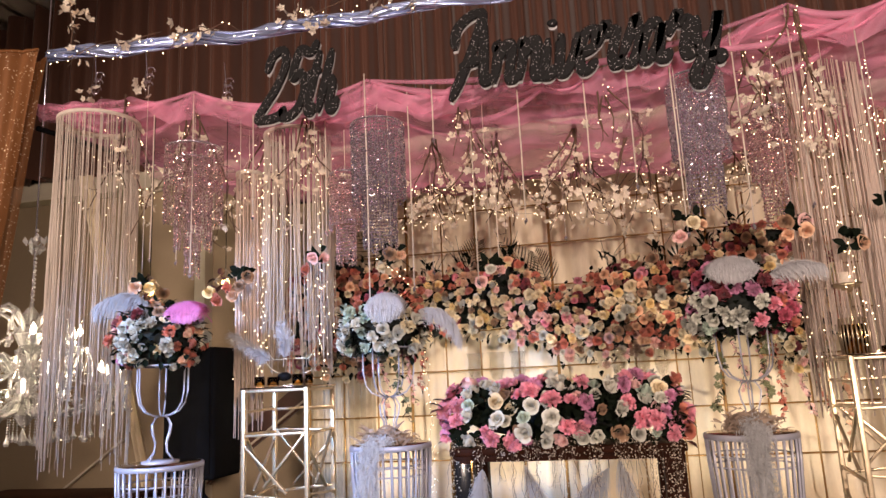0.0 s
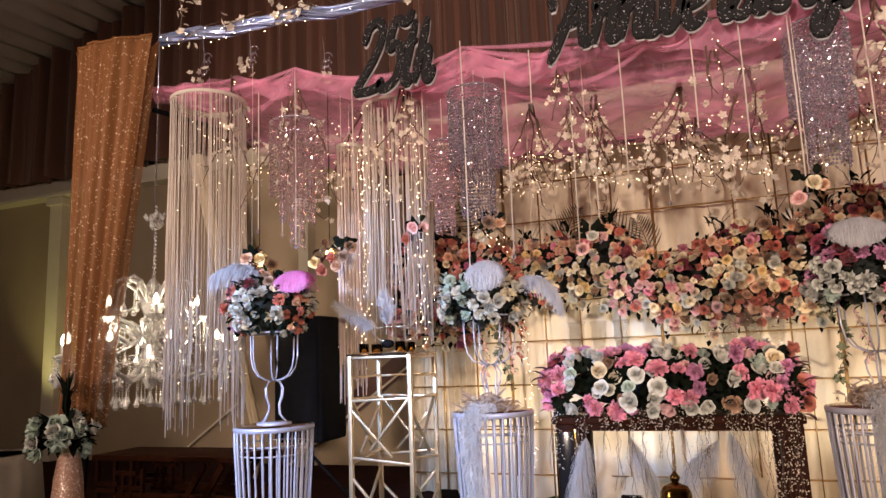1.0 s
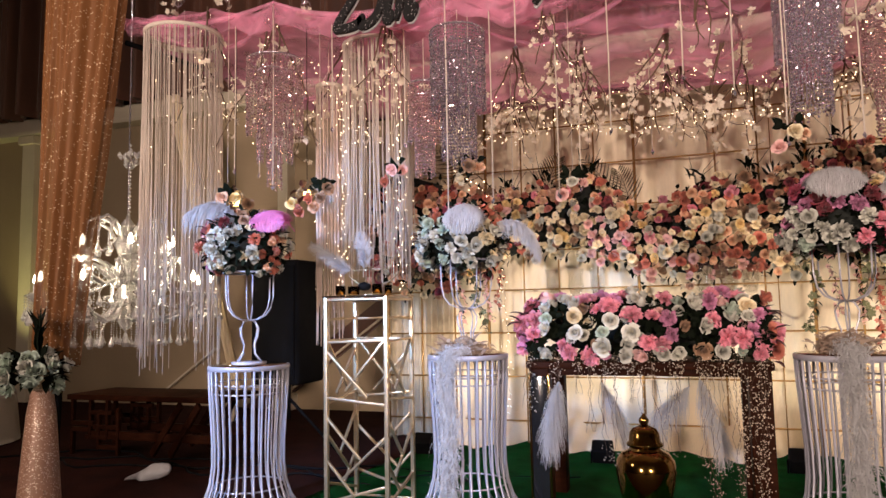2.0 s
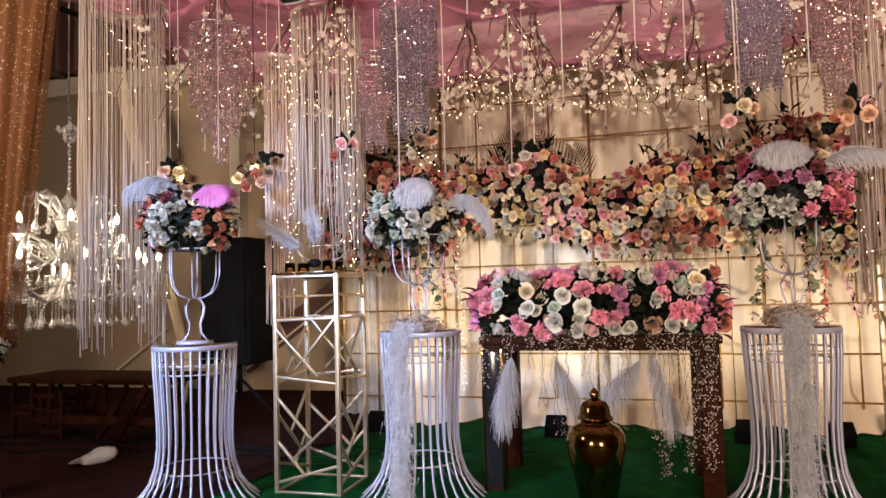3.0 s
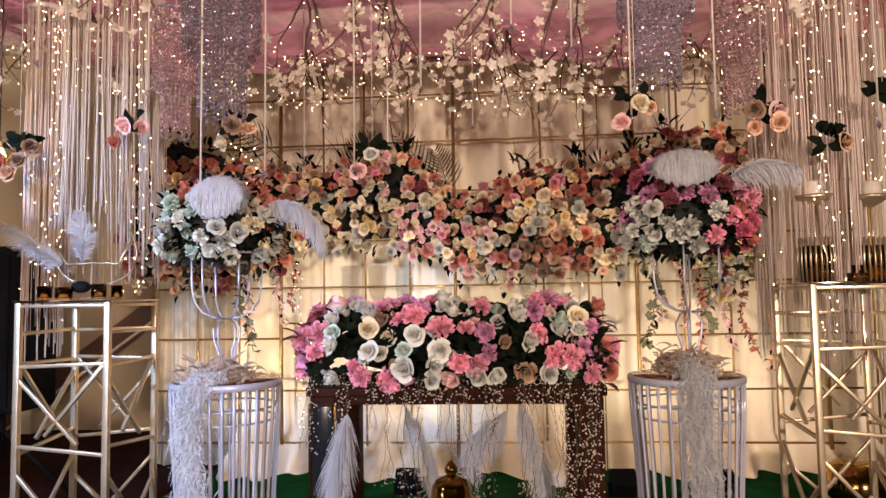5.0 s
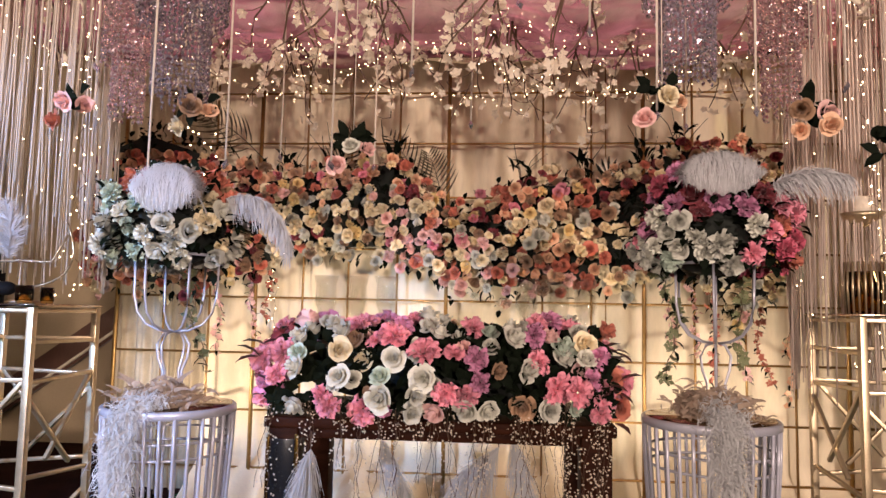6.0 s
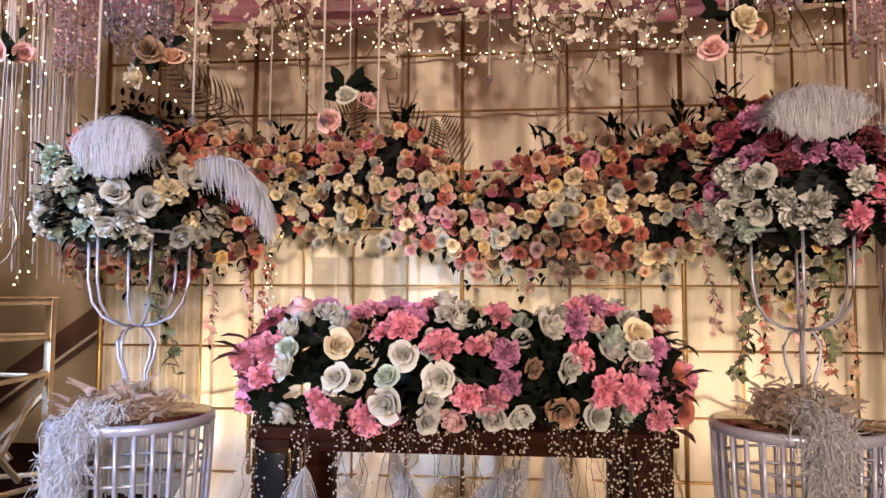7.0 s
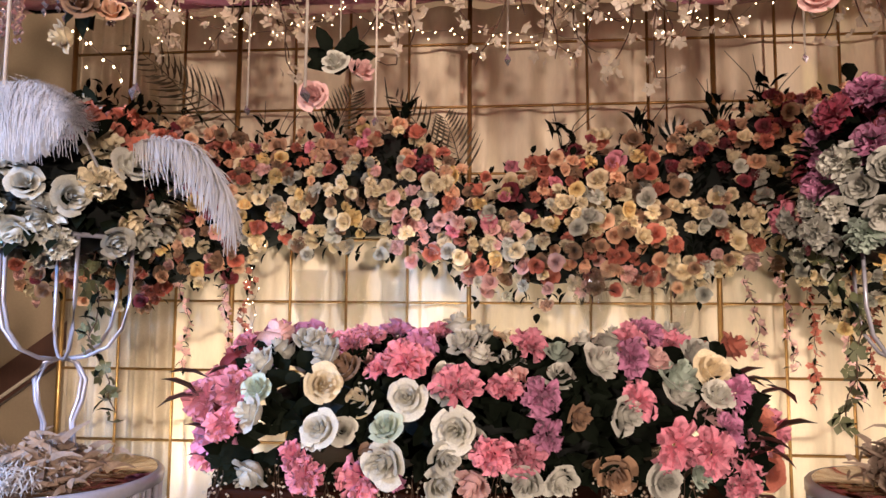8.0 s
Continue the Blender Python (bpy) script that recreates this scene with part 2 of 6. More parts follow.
def tube(bm, pts, r, seg=6, closed=False):
    """A round bar along points; r is a number or one for each point."""
    pts = [Vector(p) for p in pts]
    rings = []
    k = len(pts)
    for i, p in enumerate(pts):
        if closed:
            d = pts[(i + 1) % k] - pts[i - 1]
        else:
            d = pts[min(i + 1, k - 1)] - pts[max(i - 1, 0)]
        u, w = frame_at(d)
        rr = r[i] if isinstance(r, (list, tuple)) else r
        rings.append([bm.verts.new(p + rr * (math.cos(2 * math.pi * j / seg) * u + math.sin(2 * math.pi * j / seg) * w)) for j in range(seg)])
    for i in range(k if closed else k - 1):
        a, b = rings[i], rings[(i + 1) % k]
        for j in range(seg):
            bm.faces.new((a[j], a[(j + 1) % seg], b[(j + 1) % seg], b[j]))
    if not closed:
        bm.faces.new(rings[0][::-1])
        bm.faces.new(rings[-1])
    return bm


def lathe(bm, profile, seg=32, c=(0, 0, 0)):
    rings = []
    for r, z in profile:
        rings.append([bm.verts.new((c[0] + r * math.cos(2 * math.pi * j / seg), c[1] + r * math.sin(2 * math.pi * j / seg), c[2] + z)) for j in range(seg)])
    for a, b in zip(rings, rings[1:]):
        for j in range(seg):
            bm.faces.new((a[j], a[(j + 1) % seg], b[(j + 1) % seg], b[j]))
    bm.faces.new(rings[0][::-1])
    bm.faces.new(rings[-1])
    return bm


def circle(r, z, n=24, c=(0, 0)):
    return [(c[0] + r * math.cos(2 * math.pi * i / n), c[1] + r * math.sin(2 * math.pi * i / n), z) for i in range(n)]


def sheet(bm, nu, nv, f):
    vs = [[bm.verts.new(f(i / nu, j / nv)) for j in range(nv + 1)] for i in range(nu + 1)]
    for i in range(nu):
        for j in range(nv):
            bm.faces.new((vs[i][j], vs[i + 1][j], vs[i + 1][j + 1], vs[i][j + 1]))
    return bm


def thicken(bm, d):
    bmesh.ops.solidify(bm, geom=bm.faces[:], thickness=d)
    return bm


def bead(bm, p, r, long=1.0):
    p = Vector(p)
    tip = Vector((rnd(-.35, .35), rnd(-.35, .35), 1)) * r * long
    top, low = bm.verts.new(p + tip), bm.verts.new(p - tip)
    a = random.random() * 1.6
    ring = [bm.verts.new(p + Vector((r * math.cos(a + k * math.pi / 2), r * math.sin(a + k * math.pi / 2), 0))) for k in range(4)]
    for k in range(4):
        bm.faces.new((top, ring[k], ring[(k + 1) % 4]))
        bm.faces.new((low, ring[(k + 1) % 4], ring[k]))


def rnd(a, b):
    return random.uniform(a, b)


def aim(loc, normal, size, spin=None):
    """A pose whose z axis lies along normal."""
    q = Vector(normal).to_track_quat("Z", "Y")
    return Matrix.Translation(loc) @ q.to_matrix().to_4x4() @ Matrix.Rotation(rnd(0, 6.28) if spin is None else spin, 4, "Z") @ Matrix.Scale(size, 4)


# ---- the hall ----
def setting(name, bm, material, label, category, smooth=False):
    return solo(name, bm, material, label, category, kind="structure", smooth=smooth)


X0, X1, Y0, Y1, H = -9.0, 6.5, -6.0, 6.4, 5.6
setting("floor", block(bmesh.new(), ((X0 + X1) / 2, (Y0 + Y1) / 2, -0.05), (X1 - X0, Y1 - Y0, 0.1)), M_CARPET, "dark red patterned hall carpet", "floor")
setting("wall_north", block(bmesh.new(), ((X0 + X1) / 2, Y1 + 0.1, H / 2), (X1 - X0, 0.2, H)), M_WALL, "plain beige painted hall wall", "wall")
setting("wall_south", block(bmesh.new(), ((X0 + X1) / 2, Y0 - 0.1, H / 2), (X1 - X0, 0.2, H)), M_WALL, "plain beige painted hall wall", "wall")
setting("wall_west", block(bmesh.new(), (X0 - 0.1, (Y0 + Y1) / 2, H / 2), (0.2, Y1 - Y0 + 0.4, H)), M_WALL, "plain beige painted hall wall", "wall")
setting("wall_east", block(bmesh.new(), (X1 + 0.1, (Y0 + Y1) / 2, H / 2), (0.2, Y1 - Y0 + 0.4, H)), M_WALL, "plain beige painted hall wall", "wall")


def ceiling_cloth(u, v):
    x = X0 + (X1 - X0) * u
    rise = 4.55 + 1.0 * min(1, max(0, (x + 9.0) / 3.2)) ** 0.8
    return (x, Y0 + (Y1 - Y0) * v, rise + 0.03 * math.sin(x * 26 + 0.8 * math.sin(v * 3)) - 0.25 * math.sin(v * math.pi))


setting("ceiling", thicken(sheet(bmesh.new(), 300, 10, ceiling_cloth), 0.01), M_CEIL, "pale pleated cloth draped under the ceiling", "ceiling", True)

bm = bmesh.new()
block(bm, (-1.25, 6.32, 3.36), (15.4, 0.15, 0.16), 0.01)
block(bm, (-1.25, 6.30, 3.25), (15.4, 0.20, 0.05), 0.008)
setting("trim", bm, M_BEAM, "cream moulding along the hall wall", "moulding")


def brown_drape(u, v):
    x = X0 + (X1 - X0) * u
    z = 3.42 + 2.3 * v
    swell = 0.10 * math.sin(x * 19 + 1.5 * math.sin(x * 2.3)) + 0.05 * math.sin(x * 47 + 2 * math.sin(x * 3.1))
    return (x, 6.12 + swell * (1.15 - 0.3 * v), z + 0.015 * math.sin(x * 19))


drape = thing("curtain", (0, 0, 0), "long brown pleated satin drape above the moulding", "curtain")
part("drape", sheet(bmesh.new(), 900, 10, brown_drape), M_DRAPE, drape)
part("curtain_rail", tube(bmesh.new(), [(X0, 6.3, 5.35), (X1, 6.3, 5.35)], 0.02, 8), M_BLACK, drape)

for x, w, lab in ((-7.55, 0.20, "yellow-lit pilaster on the hall wall"), (-3.95, 0.12, "shaded beige pilaster on the hall wall")):
    bm = bmesh.new()
    block(bm, (x, 6.33, 1.61), (w, 0.16, 3.22), 0.01)
    block(bm, (x, 6.31, 0.08), (w + 0.06, 0.2, 0.16), 0.01)
    block(bm, (x, 6.31, 3.17), (w + 0.06, 0.2, 0.1), 0.01)
    solo("pilaster", bm, M_BEAM, lab, "pilaster", kind="structure", smooth=False)


# green turf under the stage set, slightly creased
def turf(u, v):
    x, y = -1.98 + 5.0 * u, 2.62 + 2.75 * v
    x += 0.25 * (1 - u) * (v - 0.3)
    crease = 0.006 * noise.noise((x * 2.2, y * 2.2, 3.1)) + 0.02 * max(0, noise.noise((x * 1.1, y * 3.0, 0.4)) - 0.2)
    return (x, y, 0.008 + abs(crease))


tagged(setting("ground", thicken(sheet(bmesh.new(), 80, 60, turf), 0.006), M_TURF, "green artificial turf laid over the carpet", "turf", True), kind="structure")

# ---- backdrop ----
def satin(u, v):
    x = -1.74 + 4.07 * u
    z = 0.01 + 2.55 * v
    fold = 0.028 * math.sin(x * 15 + 1.3 * math.sin(x * 1.9)) + 0.012 * math.sin(x * 41 + 2.1 * math.sin(x * 2.7))
    foot = max(0.0, 0.22 - z) * (1.3 + 0.8 * math.sin(x * 7) + 0.3 * math.sin(x * 29))
    return (x, 5.21 + fold * (1.1 - 0.35 * v) - foot, z + 0.03 * foot)


backdrop = thing("stage_backdrop", (0, 5.1, 0), "cream satin backdrop behind a gold wire grid", "backdrop")
ob = part("satin_cloth", sheet(bmesh.new(), 420, 24, satin), M_CURTAIN, backdrop, "cream pleated satin cloth")
ob.location = (0, -5.1, 0)
ob = part("sheer_cloth", sheet(bmesh.new(), 80, 16, lambda u, v: (-2.30 + .57 * u, 5.20 + .022 * math.sin(u * 34 + 2 * math.sin(v * 2)) + .01 * math.sin(u * 71), 0.01 + 2.55 * v)), M_SHEERSATIN, backdrop, "see-through cream cloth")
ob.location = (0, -5.1, 0)
for x in (-2.25, -1.96, -1.69, -1.42, -1.143, -0.88, -0.60, -0.315, 0.221, 0.492, 0.782, 1.054, 1.33, 1.585, 1.86, 2.14):
    thick = 0.012 if x in (-1.42, -0.315, 0.782, 1.86, -2.25) else 0.0068
    part("rod", tube(bmesh.new(), [(x + rnd(-.004, .004), 0, 0.0), (x + rnd(-.004, .004), 0, 1.3), (x, 0, 2.56)], thick, 6), M_GRID, backdrop)
part("rod", tube(bmesh.new(), [(0.575, 0.004, 0.0), (0.575, 0.004, 2.56)], 0.004, 6), M_GRID, backdrop)
for z in (0.17, 0.489, 0.811, 1.129, 1.42, 1.722, 2.037, 2.338):
    part("crossbar", tube(bmesh.new(), [(-2.25, 0.012, z + rnd(-.006, .006)), (-0.3, 0.012, z), (0.8, 0.012, z + rnd(-.006, .006)), (2.14, 0.012, z)], 0.0068, 6), M_GRID, backdrop)
part("top_bar", tube(bmesh.new(), [(-2.45, -0.02, 2.56), (2.4, -0.02, 2.56)], 0.022, 8), M_BLACK, backdrop, "black top bar")


# ---- flowers ----
def mesh_of(name, verts, faces, material):
    me = bpy.data.meshes.new(name)
    me.from_pydata(verts, [], faces)
    me.materials.append(material)
    me.polygons.foreach_set("use_smooth", [True] * len(faces))
    return me


def rose_mesh(name, material, seed, cols=4, rows=3):
    """A cupped bloom of radius 0.5 that faces +z: whorls of petals round a tight spiral heart, rims rolled out."""
    rs = random.Random(seed)
    verts, faces = [(0, 0, -0.26)], []
    whorls = ((3, 0.015, 0.045, 0.45, 1.3, 0.0), (3, 0.05, 0.115, 0.44, 1.15, 0.01), (4, 0.09, 0.20, 0.38, 0.95, 0.03),
              (4, 0.13, 0.29, 0.27, 0.95, 0.07), (5, 0.17, 0.38, 0.10, 0.84, 0.11))
    for k, (count, r0, r1, top, half, roll) in enumerate(whorls):
        spin = rs.uniform(0, 6.28)
        for p in range(count):
            a0 = spin + 6.283 * p / count + rs.uniform(-0.22, 0.22)
            lean, tall = rs.uniform(0.82, 1.14), rs.uniform(-0.05, 0.05)
            phase, wave, frill = rs.uniform(0, 6.28), rs.uniform(2.5, 5), rs.uniform(0.006, 0.022)
            base = len(verts)
            for j in range(1, rows + 1):
                v = j / rows
                width = half * math.sin(math.pi * (0.12 + 0.66 * v)) ** 0.6
                for i in range(cols + 1):
                    u = 2 * i / cols - 1
                    r = (r0 + (r1 - r0) * v ** 0.8) * lean - 0.02 * u * u
                    z = -0.26 + (top + tall + 0.26) * v ** 0.85 * (1 - 0.14 * u * u * v)
                    if j == rows:
                        r += roll * lean
                        z -= 0.35 * roll
                    wob = frill * v * v * math.sin(wave * u + phase)
                    a = a0 + u * width + 0.12 * v
                    verts.append(((r + wob) * math.cos(a), (r + wob) * math.sin(a), z + wob))
            for i in range(cols):
                faces.append((0, base + i + 1, base + i))
                for j in range(rows - 1):
                    q = base + j * (cols + 1) + i
                    faces.append((q, q + 1, q + cols + 2, q + cols + 1))
    return mesh_of(name, verts, faces, material)


def ruffle_mesh(name, material, seed, petals=30, cols=4):
    """A ruffled bloom of radius 0.5: short frilled petals standing out from a ball, each twisted its own way."""
    rs = random.Random(seed)
    verts, faces = [], []
    for p in range(petals):
        z = 1 - 1.15 * (p + 0.5) / petals
        a = p * 2.39996 + rs.uniform(-0.3, 0.3)
        d = Vector((math.cos(a) * (1 - z * z) ** 0.5, math.sin(a) * (1 - z * z) ** 0.5, z))
        t1 = d.cross(Vector((rs.uniform(-1, 1), rs.uniform(-1, 1), rs.uniform(-1, 1)))).normalized()
        t2 = d.cross(t1)
        reach, wide, phase = rs.uniform(0.34, 0.52), rs.uniform(3.4, 5.0) / (petals + 6) ** 0.87, rs.uniform(0, 6.28)
        base = len(verts)
        for v, w, fr in ((0.2, 0.45, 0.0), (0.68, 1.0, 0.03), (1.0, 0.92, 0.07)):
            for i in range(cols + 1):
                u = 2 * i / cols - 1
                q = d * reach * (v - 0.14 * u * u * v) + t1 * u * wide * w + t2 * (fr * math.sin(4.2 * u + phase) + 0.07 * v * v * (1 - u * u))
                verts.append((q.x, q.y, q.z * 0.85 - 0.05))
        for j in range(2):
            for i in range(cols):
                q = base + j * (cols + 1) + i
                faces.append((q, q + 1, q + cols + 2, q + cols + 1))
    return mesh_of(name, verts, faces, material)


BLOOMS = {}


def bloom_mesh(colour, kind, fine):
    key = (colour, kind, random.randrange(4), fine)
    if key not in BLOOMS:
        if kind == "rose":
            BLOOMS[key] = rose_mesh(kind, PETAL[colour], 11 * key[2] + 4, 6 if fine else 5, 5 if fine else 4)
        else:
            BLOOMS[key] = ruffle_mesh(kind, PETAL[colour], 11 * key[2] + 5, 58 if fine else 30, 4 if fine else 3)
    return BLOOMS[key]


def bloom(parent, colour, loc, normal, size, kind="rose", fine=True):
    ob = new(kind, bloom_mesh(colour, kind, fine))
    ob.parent = parent
    n = Vector(normal).normalized() + Vector((rnd(-.5, .5), rnd(-.4, .4), rnd(-.5, .5)))
    ob.matrix_local = aim(loc, n, size * rnd(0.85, 1.15))
    return ob


def leaf(bm, p, d, length, width, up=(0, 0, 1)):
    p, d = Vector(p), Vector(d).normalized()
    s = d.cross(Vector(up))
    s = s.normalized() if s.length > 0.05 else Vector((1, 0, 0))
    nrm = s.cross(d)
    mid = [bm.verts.new(p + d * length * t + nrm * (0.10 * length * math.sin(3 * t))) for t in (0, 0.4, 0.75, 1.0)]
    for sgn in (1, -1):
        e = [bm.verts.new(p + d * length * t + s * sgn * width * w + nrm * length * (0.10 * math.sin(3 * t) + 0.08)) for t, w in ((0.35, 0.5), (0.7, 0.38))]
        bm.faces.new((mid[0], e[0], mid[1]) if sgn > 0 else (mid[0], mid[1], e[0]))
        bm.faces.new((mid[1], e[0], e[1], mid[2]) if sgn > 0 else (mid[1], mid[2], e[1], e[0]))
        bm.faces.new((mid[2], e[1], mid[3]) if sgn > 0 else (mid[2], mid[3], e[1]))


def pick(weights):
    return random.choices(list(weights), list(weights.values()))[0]


def profile(table, x):
    for (xa, za), (xb, zb) in zip(table, table[1:]):
        if xa <= x <= xb:
            return za + (zb - za) * (x - xa) / (xb - xa)
    return table[0][1] if x < table[0][0] else table[-1][1]


TOPS = [(-2.3, 2.0), (-2.05, 2.12), (-1.7, 2.0), (-1.3, 1.86), (-0.85, 1.90), (-0.62, 1.96), (-0.42, 1.78), (-0.28, 1.66), (-0.05, 1.74),
        (0.2, 1.84), (0.5, 1.83), (0.75, 1.90), (1.0, 2.06), (1.3, 2.02), (1.55, 1.86)]
LOWS = [(-2.3, 1.15), (-1.7, 1.12), (-1.15, 1.34), (-0.7, 1.36), (-0.35, 1.22), (0.0, 1.14), (0.3, 1.16), (0.7, 1.22), (0.95, 1.34), (1.25, 1.05), (1.55, 1.2)]


def wall_colour(x, z):
    high = (z - profile(LOWS, x)) / max(0.1, profile(TOPS, x) - profile(LOWS, x))
    if x < -1.3:
        return pick({"coral": 3, "peach": 3, "tan": 3, "cream": 2, "blush": 2, "yellow": 1, "wine": 1})
    if high > 0.68:
        return pick({"coral": 4, "peach": 3, "tan": 2, "cream": 3, "pink": 1, "wine": 2, "yellow": 1})
    if -0.62 < x < -0.2:
        return pick({"blush": 5, "pink": 1, "cream": 4, "white": 2, "coral": 1})
    if 0.0 < x < 0.5 and high < 0.4:
        return pick({"coral": 5, "peach": 3, "tan": 2, "cream": 2, "blush": 1})
    return pick({"cream": 10, "white": 4, "yellow": 1, "peach": 1, "coral": 1, "tan": 1, "wine": 0.6, "blush": 1})


def flower_bank(xa, xb, label):
    """Roses crowded along the backdrop between two ends."""
    base = thing("flower_garland", ((xa + xb) / 2, 5.0, 1.5), label, "flower garland", "garlands on the backdrop")
    o = base.location
    fol, count = bmesh.new(), 0
    step = 0.050
    row = 0
    z = 1.0
    while z < 2.2:
        x = xa + (row % 2) * step / 2
        while x < xb:
            px, pz = x + rnd(-.022, .022), z + rnd(-.02, .02)
            top, low = profile(TOPS, px) + rnd(-.05, .03), profile(LOWS, px) + rnd(-.06, .05)
            if low < pz < top:
                t = (pz - low) / max(0.1, top - low)
                y = 4.965 - 0.14 * math.sin(math.pi * min(1, max(0, t))) + rnd(-.07, .055)
                if noise.noise((px * 7, pz * 7, 2.0)) > -0.46 and random.random() < 0.88 and count < 300:
                    bloom(base, wall_colour(px, pz), Vector((px, y - 0.03, pz)) - o, (rnd(-.6, .6), -1, 0.7 * (t - 0.35) + rnd(-.2, .6)), rnd(0.054, 0.086), "rose" if random.random() < 0.55 else "peony", False)
                    count += 1
                # Near-black leaves behind each rose paint the shaded gaps.
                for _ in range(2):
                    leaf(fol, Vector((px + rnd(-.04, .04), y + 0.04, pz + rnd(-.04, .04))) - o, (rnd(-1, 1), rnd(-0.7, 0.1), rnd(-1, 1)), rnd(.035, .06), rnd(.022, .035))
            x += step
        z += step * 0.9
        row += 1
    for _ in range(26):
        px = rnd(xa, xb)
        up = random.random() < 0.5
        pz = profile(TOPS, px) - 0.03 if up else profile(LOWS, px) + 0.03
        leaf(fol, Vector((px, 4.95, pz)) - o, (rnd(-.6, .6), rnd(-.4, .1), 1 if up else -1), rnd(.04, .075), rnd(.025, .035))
    part("foliage", fol, M_LEAF, base, "dark green leaves with shade in their colour", kind="stuff")
    # Added black body behind the roses, so that gaps look deeply shaded.
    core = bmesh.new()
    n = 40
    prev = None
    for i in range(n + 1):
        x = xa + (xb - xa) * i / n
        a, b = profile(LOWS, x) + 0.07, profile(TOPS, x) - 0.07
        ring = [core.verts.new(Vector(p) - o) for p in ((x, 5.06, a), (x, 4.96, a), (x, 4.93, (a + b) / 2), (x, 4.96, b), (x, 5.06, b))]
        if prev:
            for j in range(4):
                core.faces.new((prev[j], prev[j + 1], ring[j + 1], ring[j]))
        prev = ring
    part("foam_core", core, M_SATINBLACK, base, "black core standing for shade between the roses")
    return base


flower_bank(-2.3, -1.25, "coral and peach silk roses massed at the backdrop's end")
flower_bank(-1.25, -0.29, "cream and blush silk roses arched over the backdrop")
flower_bank(-0.29, 0.62, "cream and coral silk roses massed on the backdrop")
flower_bank(0.62, 1.5, "peach and cream silk roses climbing the backdrop")


def palm(loc, tip, label):
    base = thing("palm_leaf", loc, label, "palm leaf", "palm leaves in the garlands")
    bm = bmesh.new()
    a, b = Vector((0, 0, 0)), Vector(tip)
    pts = [a.lerp(b, t) + Vector((0, 0, 0.05 * math.sin(3 * t))) for t in [i / 14 for i in range(15)]]
    tube(bm, pts, [0.004 - 0.0002 * i for i in range(15)], 5)
    d = (b - a).normalized()
    s = d.cross(Vector((0, 1, 0))).normalized()
    for i in range(3, 15):
        for sg in (1, -1):
            leaf(bm, pts[i], s * sg + d * 1.1 + Vector((0, rnd(-.1, .1), -0.1)), 0.20 * (1.15 - i / 16), 0.010, (0, 1, 0))
    part("frond", bm, M_PALM, base)


palm((-0.38, 5.0, 1.60), (-0.26, -0.04, 0.43), "dried olive palm leaf above the roses")
palm((-0.32, 5.0, 1.58), (-0.10, -0.02, 0.36), "dried olive palm leaf above the roses")
palm((-1.35, 4.99, 1.90), (-0.40, -0.05, 0.26), "dried olive palm leaf above the roses")
palm((-1.48, 4.99, 1.88), (-0.40, -0.05, 0.42), "dried olive palm leaf above the roses")
palm((-0.98, 5.02, 1.72), (0.15, -0.05, 0.34), "dried olive palm leaf above the roses")

# striped fan leaf among the roses
fan = thing("fan_leaf", (0.565, 4.93, 1.80), "black and cream striped fan leaf in the roses", "leaf")
for i in range(9):
    a = radians(50 + 10 * i)
    bm = bmesh.new()
    leaf(bm, (0, 0, 0), (math.cos(a), -0.1, math.sin(a)), 0.13 - 0.004 * abs(i - 4), 0.024, (0, 1, 0))
    part("blade", bm, M_BLOSSOM if i % 2 else M_SATINBLACK, fan)

# ---- table with its flowers ----
TX0, TX1, TY0, TY1, TZ = -0.765, 0.335, 3.37, 3.92, 0.735
table = thing("table", ((TX0 + TX1) / 2, (TY0 + TY1) / 2, 0), "dark wooden table for the couple on the turf", "table")
tw, td = (TX1 - TX0) / 2, (TY1 - TY0) / 2
part("tabletop", block(bmesh.new(), (0, 0, TZ - 0.0175), (2 * tw, 2 * td, 0.035), 0.006), M_WOOD, table)
for name, c, s in (("apron", (0, -td + 0.03, TZ - 0.050), (2 * tw - 0.22, 0.025, 0.032)), ("apron", (0, td - 0.03, TZ - 0.050), (2 * tw - 0.22, 0.025, 0.032)),
                   ("apron", (-tw + 0.03, 0, TZ - 0.050), (0.025, 2 * td - 0.22, 0.032)), ("apron", (tw - 0.03, 0, TZ - 0.050), (0.025, 2 * td - 0.22, 0.032))):
    part(name, block(bmesh.new(), c, s, 0.003), M_WOOD, table)
for sx in (-1, 1):
    for sy in (-1, 1):
        part("leg", block(bmesh.new(), (sx * (tw - 0.06), sy * (td - 0.06), (TZ - 0.035) / 2 + 0.004), (0.095, 0.095, TZ - 0.043), 0.006), M_WOOD, table)
for dx in (0.014, 0.106):
    part("corner_trim", block(bmesh.new(), (-tw + dx, -td + 0.008, 0.345), (0.010, 0.010, 0.67), 0.002), M_GOLDBRIGHT, table, "gold edge strip")
part("leg_panel", block(bmesh.new(), (-tw + 0.06, -td + 0.010, 0.345), (0.078, 0.006, 0.64), 0.001), M_MIRRORBLACK, table, "black mirrored panel")

runner = thing("table_flowers", ((TX0 + TX1) / 2, 3.58, TZ), "pink and white rose centrepiece along the table", "flower arrangement")
fol = bmesh.new()
# Added black ellipsoid: painted shade under the table blooms.
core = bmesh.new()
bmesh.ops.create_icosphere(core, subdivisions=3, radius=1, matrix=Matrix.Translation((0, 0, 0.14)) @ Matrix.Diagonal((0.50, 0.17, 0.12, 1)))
part("foam_core", core, M_SATINBLACK, runner, "black core standing for shade between the blooms")


